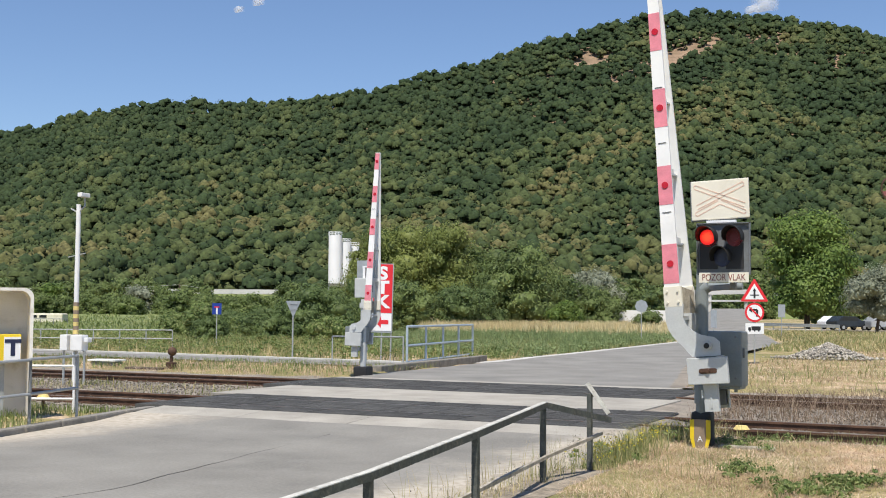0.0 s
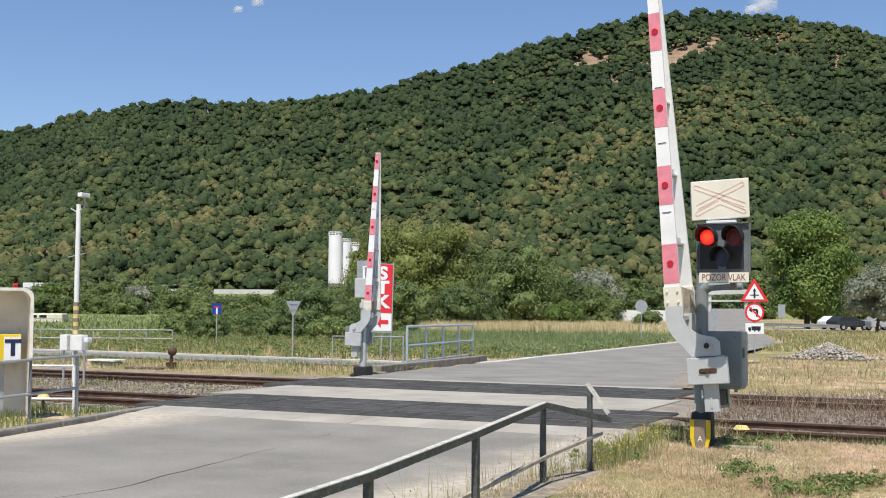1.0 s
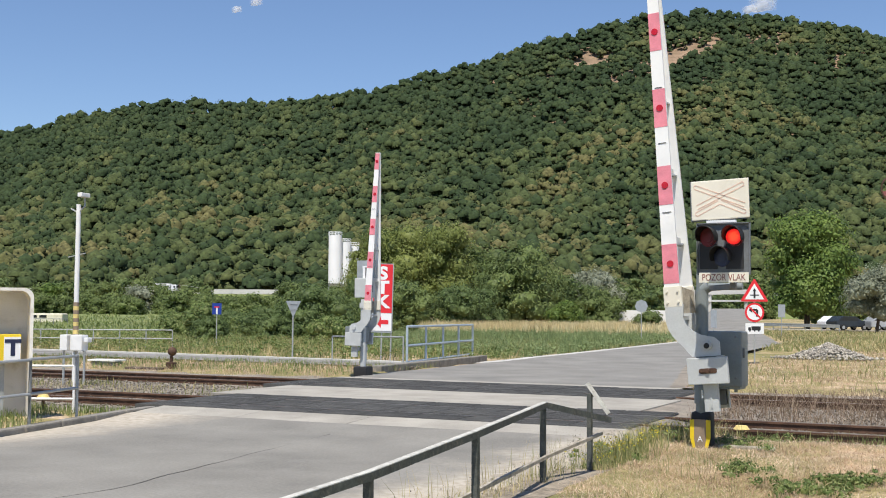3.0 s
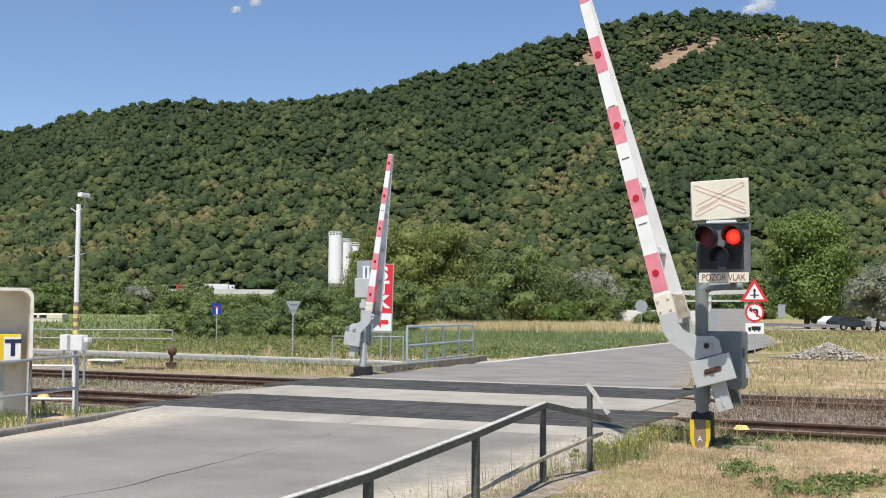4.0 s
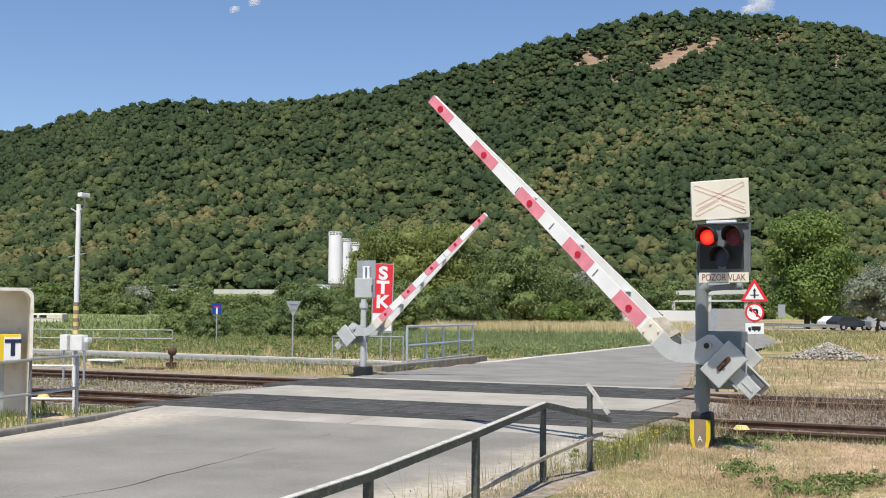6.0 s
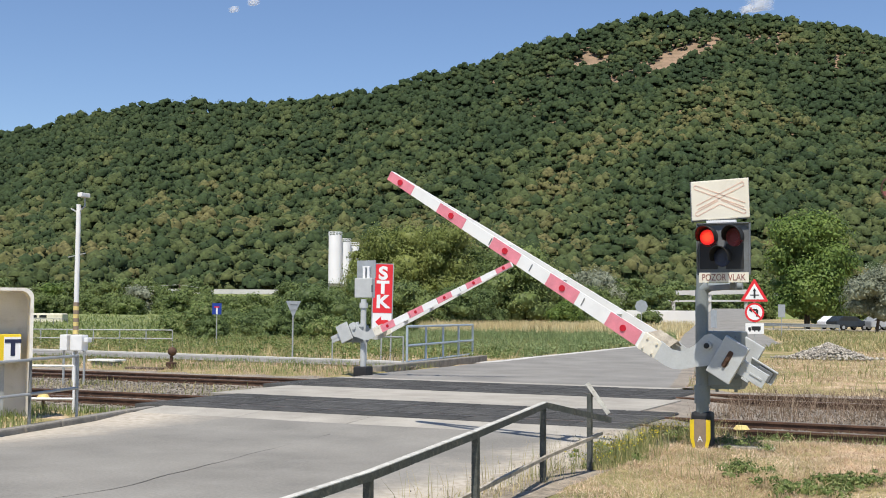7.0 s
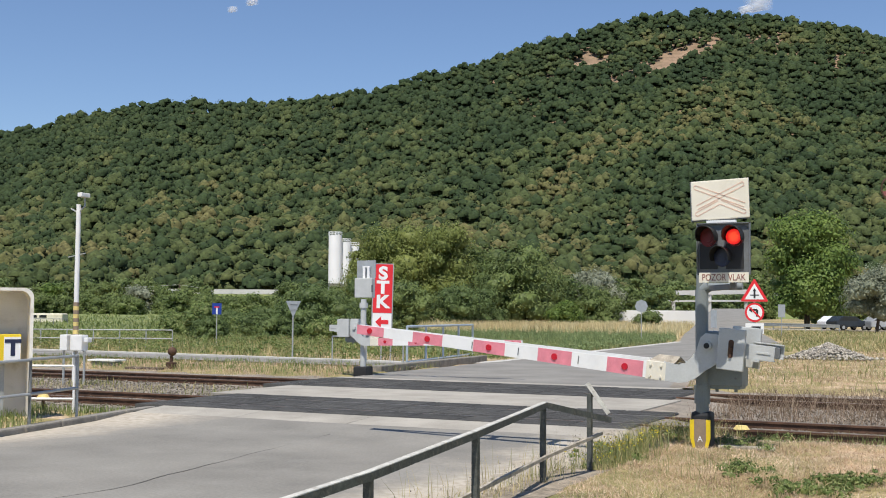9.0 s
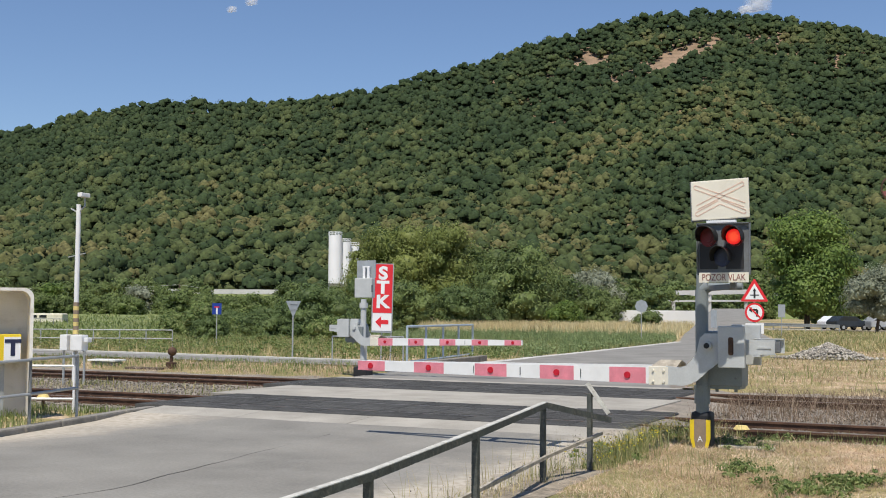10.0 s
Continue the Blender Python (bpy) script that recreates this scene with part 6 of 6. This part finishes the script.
    # rows across the valley
    for i in range(17):
        s = -66 + i * 2.7 + rnd.uniform(-0.7, 0.7)
        T(s, 172 + rnd.uniform(-4, 4), 1.3, "hedge_bush", rnd.uniform(2.2, 3.0), 4.6, 1800, 0.40, LEAF_MID, "dark green hedge bush at the field edge", "bush", low=0.03, lumps=14, group="hedge bushes")
    for i in range(22):
        s = -112 + i * 4.7 + rnd.uniform(-1, 1)
        gap = -54 < s < -41.5
        h = 4.6 if gap else rnd.uniform(6.5, 8.6)
        if -35 < s < -26:
            h = 6.2
        T(s, 262 + rnd.uniform(-7, 7), 0.3, "valley_tree", h, rnd.uniform(7, 9), 1500, 0.75, rnd.choice((LEAF_GREY, LEAF_MID, LEAF_MID, LEAF_BRIGHT)), "grey-green tree in the valley hedgerow", "tree",
          low=0.03, lumps=16, group="valley trees")
    for i in range(62):
        s = -190 + i * 6.4 + rnd.uniform(-2, 2)
        if -92 < s < -40:
            continue
        T(s, 425 + rnd.uniform(-22, 22), 0.3, "valley_tree", rnd.uniform(10, 16), rnd.uniform(10, 14), 900, 1.3, rnd.choice((LEAF_MID, LEAF_DARK, LEAF_DARK)), "green tree before the motorway", "tree",
          low=0.03, lumps=14, group="far valley trees")
    for i in range(26):
        s = 21 + i * 2.6 + rnd.uniform(-1, 1)
        if 40 < s < 58:
            continue
        T(s, 205 + rnd.uniform(-8, 8) + (40 if 42 < s < 66 else 0), 0.3, "roadside_tree", rnd.uniform(4.5, 7.5), 6.5, 1300, 0.6, rnd.choice((LEAF_MID, LEAF_DARK)), "dark green tree behind the yard", "tree", low=0.03,
          lumps=14, group="roadside trees")


planting()


def blades(name, pts, height, width, material, label, bend=0.35, category="grass"):
    """Grass: each blade is two bent triangles' worth of strip."""
    n = len(pts)
    pts = np.asarray(pts)
    h = height * rng.uniform(0.45, 1.25, n)
    a = rng.uniform(0, 6.283, n)
    lean = np.abs(rng.normal(0, bend, n)) * h
    la = rng.uniform(0, 6.283, n)
    w = width * rng.uniform(0.6, 1.4, n)
    dx, dy = np.cos(a) * w / 2, np.sin(a) * w / 2
    lx, ly = np.cos(la) * lean, np.sin(la) * lean
    z0 = np.zeros(n)
    b0 = pts + np.stack((-dx, -dy, z0 - 0.02), 1)
    b1 = pts + np.stack((dx, dy, z0 - 0.02), 1)
    m0 = pts + np.stack((-dx * 0.7 + lx * 0.35, -dy * 0.7 + ly * 0.35, h * 0.6), 1)
    m1 = pts + np.stack((dx * 0.7 + lx * 0.35, dy * 0.7 + ly * 0.35, h * 0.6), 1)
    t = pts + np.stack((lx, ly, h), 1)
    V = np.stack((b0, b1, m1, m0, t), 1).reshape(-1, 3)
    i = np.arange(n)[:, None] * 5
    F = np.concatenate((i + (0, 1, 2), i + (0, 2, 3), i + (3, 2, 4)))
    return tagged(raw(name, V, F, material), label, category, kind="stuff")


def leafy(name, pts, high, count, size, material, label):
    """Leafy weeds: leaf sprays over many small clumps."""
    cen = [(x, y, z + high * rng.uniform(0.1, 0.9)) for x, y, z in pts]
    V, F = leaf_cloud(cen, rng.uniform(0.5, 1.1, len(cen)) * high * 0.8, count, size)
    return tagged(raw(name, V, F, material), label, "weeds", kind="stuff")


def spots(n, x0, x1, y0, y1, keep=None, clump=0.9, seed=0, zoff=0.0):
    """Random ground places in a rectangle of the plan, off the road, denser in clumps."""
    got = []
    xs, ys, k = rng.uniform(x0, x1, n * 3), rng.uniform(y0, y1, n * 3), rng.random(n * 3)
    for x, y, q in zip(xs, ys, k):
        if len(got) >= n:
            break
        if lerp_table(y, ROAD_L) - 0.35 < x < lerp_table(y, ROAD_R) + 0.3:
            continue
        if keep and not keep(x, y):
            continue
        if q > clump + 0.9 * noise.noise((x * 0.8 + seed, y * 0.8, seed)):
            continue
        got.append((x, y, turf_z(x, y) + zoff))
    return got


def meadow():
    seen = lambda x, y: 0.10 < (x * CT + y * ST) / max(0.1, y * CT - x * ST) < 0.46
    near = lambda x, y: seen(x, y) and x > -3.9
    blades("dry_grass", spots(60000, -4, 6, 7.5, 16.9, near, 0.8, 1), 0.042, 0.005, GRASS_DRY, "dry straw-coloured grass on the verge", 2.6)
    blades("green_weeds", spots(1700, -4.9, -3.2, 12.4, 16.9, lambda x, y: x < -3.7 + 0.5 * noise.noise((y * 2, 0, 3)) or y > 15.7, 0.38, 5), 0.3, 0.008, GRASS_MIX, "green weeds and grass at the verge edge", 0.7)
    blades("verge_tufts", spots(2600, -4, 6, 9, 17.2, near, 0.12, 9), 0.2, 0.007, GRASS_MIX, "taller mixed grass tufts on the verge", 0.5)
    blades("track_edge_weeds", spots(1800, -4.5, 9, 16.3, 17.6, None, 0.5, 12), 0.2, 0.012, GRASS_GREEN, "green weeds along the near rail", 0.4)
    blades("dead_weeds", spots(11000, -5, 10, 19.8, 27.0, None, 0.6, 14, 0.07), 0.34, 0.008, WEED_BROWN, "dead brown weeds between the tracks", 1.0, "weeds")
    blades("track_weeds", spots(2600, -34, -15.2, 20.2, 23.6, None, 0.3, 16, 0.07), 0.15, 0.014, GRASS_MIX, "thin weeds between the tracks", 0.5, "weeds")
    blades("far_dry_grass", spots(16000, -46, -16.9, 27.2, 34.0, None, 0.7, 18), 0.11, 0.012, GRASS_DRY, "dry yellow grass beyond the tracks", 1.2)
    blades("far_green_grass", spots(7000, -46, -16.9, 28.0, 35.0, None, 0.4, 21), 0.2, 0.018, GRASS_GREEN, "green grass beyond the tracks", 0.5)
    blades("roadside_dry_grass", spots(26000, -8.5, 16, 27.4, 62, lambda x, y: seen(x, y), 0.75, 23), 0.085, 0.014, GRASS_DRY, "dry grass beside the far road", 1.6)
    blades("roadside_green_grass", spots(6000, -8.5, 16, 27.4, 70, lambda x, y: seen(x, y), 0.3, 27), 0.24, 0.022, GRASS_MIX, "green grass tufts beside the far road", 0.5)
    fg = [(*out(b * d, d), lerp_table(d, ((72, 0.0), (135, 0.85), (230, 2.0)))) for b, d in zip(rng.uniform(-0.42, -0.15, 7000), rng.uniform(74, 200, 7000))]
    blades("field_grass", fg, 0.3, 0.12, GRASS_GREEN, "uneven green and yellow crop", 0.6)
    blades("lot_grass", spots(15000, -22, 16, 60, 116, lambda x, y: seen(x, y), 0.7, 47), 0.3, 0.05, GRASS_MIX, "uneven green and brown grass before the lot", 0.8)
    side = lambda x, y: (x * CT + y * ST) / (y * CT - x * ST)
    leafy("path_weeds", spots(2600, -62, -17.9, 37.3, 66, lambda x, y: side(x, y) < 0.1 and y > 36.8 - 0.12 * (x + 20), 0.75, 31), 0.42, 64000, 0.085, WEED_GREEN, "tall leafy green weeds beyond the path")
    blades("path_grass", spots(9000, -62, -17.9, 37.0, 66, lambda x, y: side(x, y) < 0.1 and y > 36.8 - 0.12 * (x + 20), 0.5, 33), 0.5, 0.03, GRASS_MIX, "mixed tall grass beyond the path", 0.6)
    leafy("roadside_weeds", spots(2400, -44, -17.3, 44, 88, lambda x, y: -0.06 < side(x, y) < 0.2, 0.8, 35), 0.4, 60000, 0.10, REED, "leafy grey-green weeds beside the far road")
    blades("reed_grass", spots(9000, -44, -17.3, 44, 88, lambda x, y: -0.06 < side(x, y) < 0.2, 0.7, 36), 0.75, 0.03, REED, "tall grey-green grass beside the far road", 0.35)
    blades("straw_field", spots(26000, -66, -18, 86, 140, lambda x, y: -0.02 < (x * CT + y * ST) / (y * CT - x * ST) < 0.24, 0.95, 39), 1.05, 0.06, STRAW, "ripe straw-coloured field", 0.3)
    blades("kerb_weeds", spots(5000, -18, -13.6, 11, 17.0, None, 0.5, 43), 0.15, 0.012, GRASS_GREEN, "green weeds round the phone shelter", 0.5, "weeds")
    st = [(rng.uniform(-4.85, -4.35), y, -0.08) for y in rng.uniform(8.5, 13.2, 150)]
    blades("wild_stalks", st, 0.42, 0.006, GRASS_MIX, "thin wild stalks along the headwall", 0.25, "weeds")
    blades("headwall_grass", [(rng.uniform(-4.6, -4.2), y, 0.0) for y in rng.uniform(8.5, 12.5, 420)], 0.12, 0.006, GRASS_MIX, "sparse grass on the headwall", 0.6)
    fl = spots(300, -4.6, -3.8, 12.5, 15.6, None, 0.5, 5)
    V, F = leaf_cloud([(x, y, z + 0.2) for x, y, z in fl], [0.1] * len(fl), 480, 0.024)
    tagged(raw("yellow_flowers", V, F, FLOWER), "small yellow wildflowers in the verge", "flowers", kind="stuff")
    for x, y, h in ((-4.25, 13.4, 0.34), (-4.4, 14.4, 0.3), (-4.0, 15.4, 0.3), (-2.75, 16.5, 0.24), (-1.2, 16.6, 0.12), (-1.85, 11.42, 0.2), (-1.75, 11.63, 0.17), (-1.44, 12.05, 0.2), (-1.31, 12.29, 0.14), (-2.55, 12.54, 0.16), (-3.14, 15.1, 0.2)):
        z = turf_z(x, y)
        th = thing("weed_clump", (x, y, z), "low leafy green weed in dry grass", "weed", "weed clumps")
        cen = [(rng.normal(0, 0.2), rng.normal(0, 0.2), h * rng.uniform(0.05, 0.6)) for _ in range(18)]
        V, F = leaf_cloud(cen, rng.uniform(0.03, 0.1, 18), 750, 0.032)
        raw("leaves", V, F, WEED_GREEN, th)


meadow()


# ---- movement ----
BOOM_NEAR = ((0, 85.75), (2.9, 85.75), (3.3, 84.85), (3.6, 82.03), (3.8, 78.42), (4.0, 74.40), (4.5, 66.06), (5.0, 58.93), (5.5, 51.68), (6.0, 44.64), (6.5, 37.69), (7.0, 30.84), (7.5, 24.29), (8.0, 17.74), (8.5, 11.48), (9.0, 5.63), (9.3, 2.15), (9.6, -0.33), (9.75, -0.43), (10, -0.08))
BOOM_FAR = ((0, 88.15), (3.3, 88.15), (3.6, 87.4), (3.8, 86.0), (4.0, 83.4), (4.3, 76.4), (4.6, 69.8), (5.0, 62.6), (5.5, 52.1), (6.0, 42.9), (6.5, 33.8), (7.0, 25.0),
            (7.5, 16.6), (7.8, 11.6), (8.0, 8.1), (8.2, 4.9), (8.4, 1.8), (8.5, 0.7), (8.7, 0.5), (10, 0.5))


def motions():
    for boom, rows, dx, yaw, lean in ((near_boom, BOOM_NEAR, 0.047, -2.77, 1.375), (far_boom, BOOM_FAR, 0.085, 0.0, 0.0)):
        seat = pose(dx, 0, 1.302, 0, 0, yaw) @ pose(0, 0, 0, lean, 0, 0)
        walk(boom, [(t, seat @ pose(0, 0, 0, 0, a, 0)) for t, a in rows])
    # the two red lamps light in turn: an added disc faces out for 0.6 s, then turns away behind its lens for 0.6 s
    for k, ins in enumerate(lamp_glow_discs):
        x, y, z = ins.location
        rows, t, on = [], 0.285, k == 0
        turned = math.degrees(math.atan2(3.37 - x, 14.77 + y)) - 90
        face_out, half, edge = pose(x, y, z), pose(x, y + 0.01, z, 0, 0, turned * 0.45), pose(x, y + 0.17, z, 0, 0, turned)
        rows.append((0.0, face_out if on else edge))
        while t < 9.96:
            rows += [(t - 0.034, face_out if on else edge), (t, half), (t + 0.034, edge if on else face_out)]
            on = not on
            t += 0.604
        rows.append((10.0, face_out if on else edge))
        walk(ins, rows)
    turn = math.degrees(TURN)
    for th, x0, v in ((white_lorry, -87.8, 25.0), (red_lorry, -91.5 - 5.5, 23.5)):
        t0 = 4.4 if th is white_lorry else 5.0
        d = 503 - 3.0
        walk(th, [(t, pose(*out(x0 + v * (t - t0), d), 9.85, 0, 0, turn)) for t in (0.0, 2.5, 5.0, 7.5, 10.0)])
    for cl, (x, y, z) in clouds:
        walk(cl, [(0.0, pose(x, y, z)), (10.0, pose(x - 18 * CT, y - 18 * ST, z))])


motions()
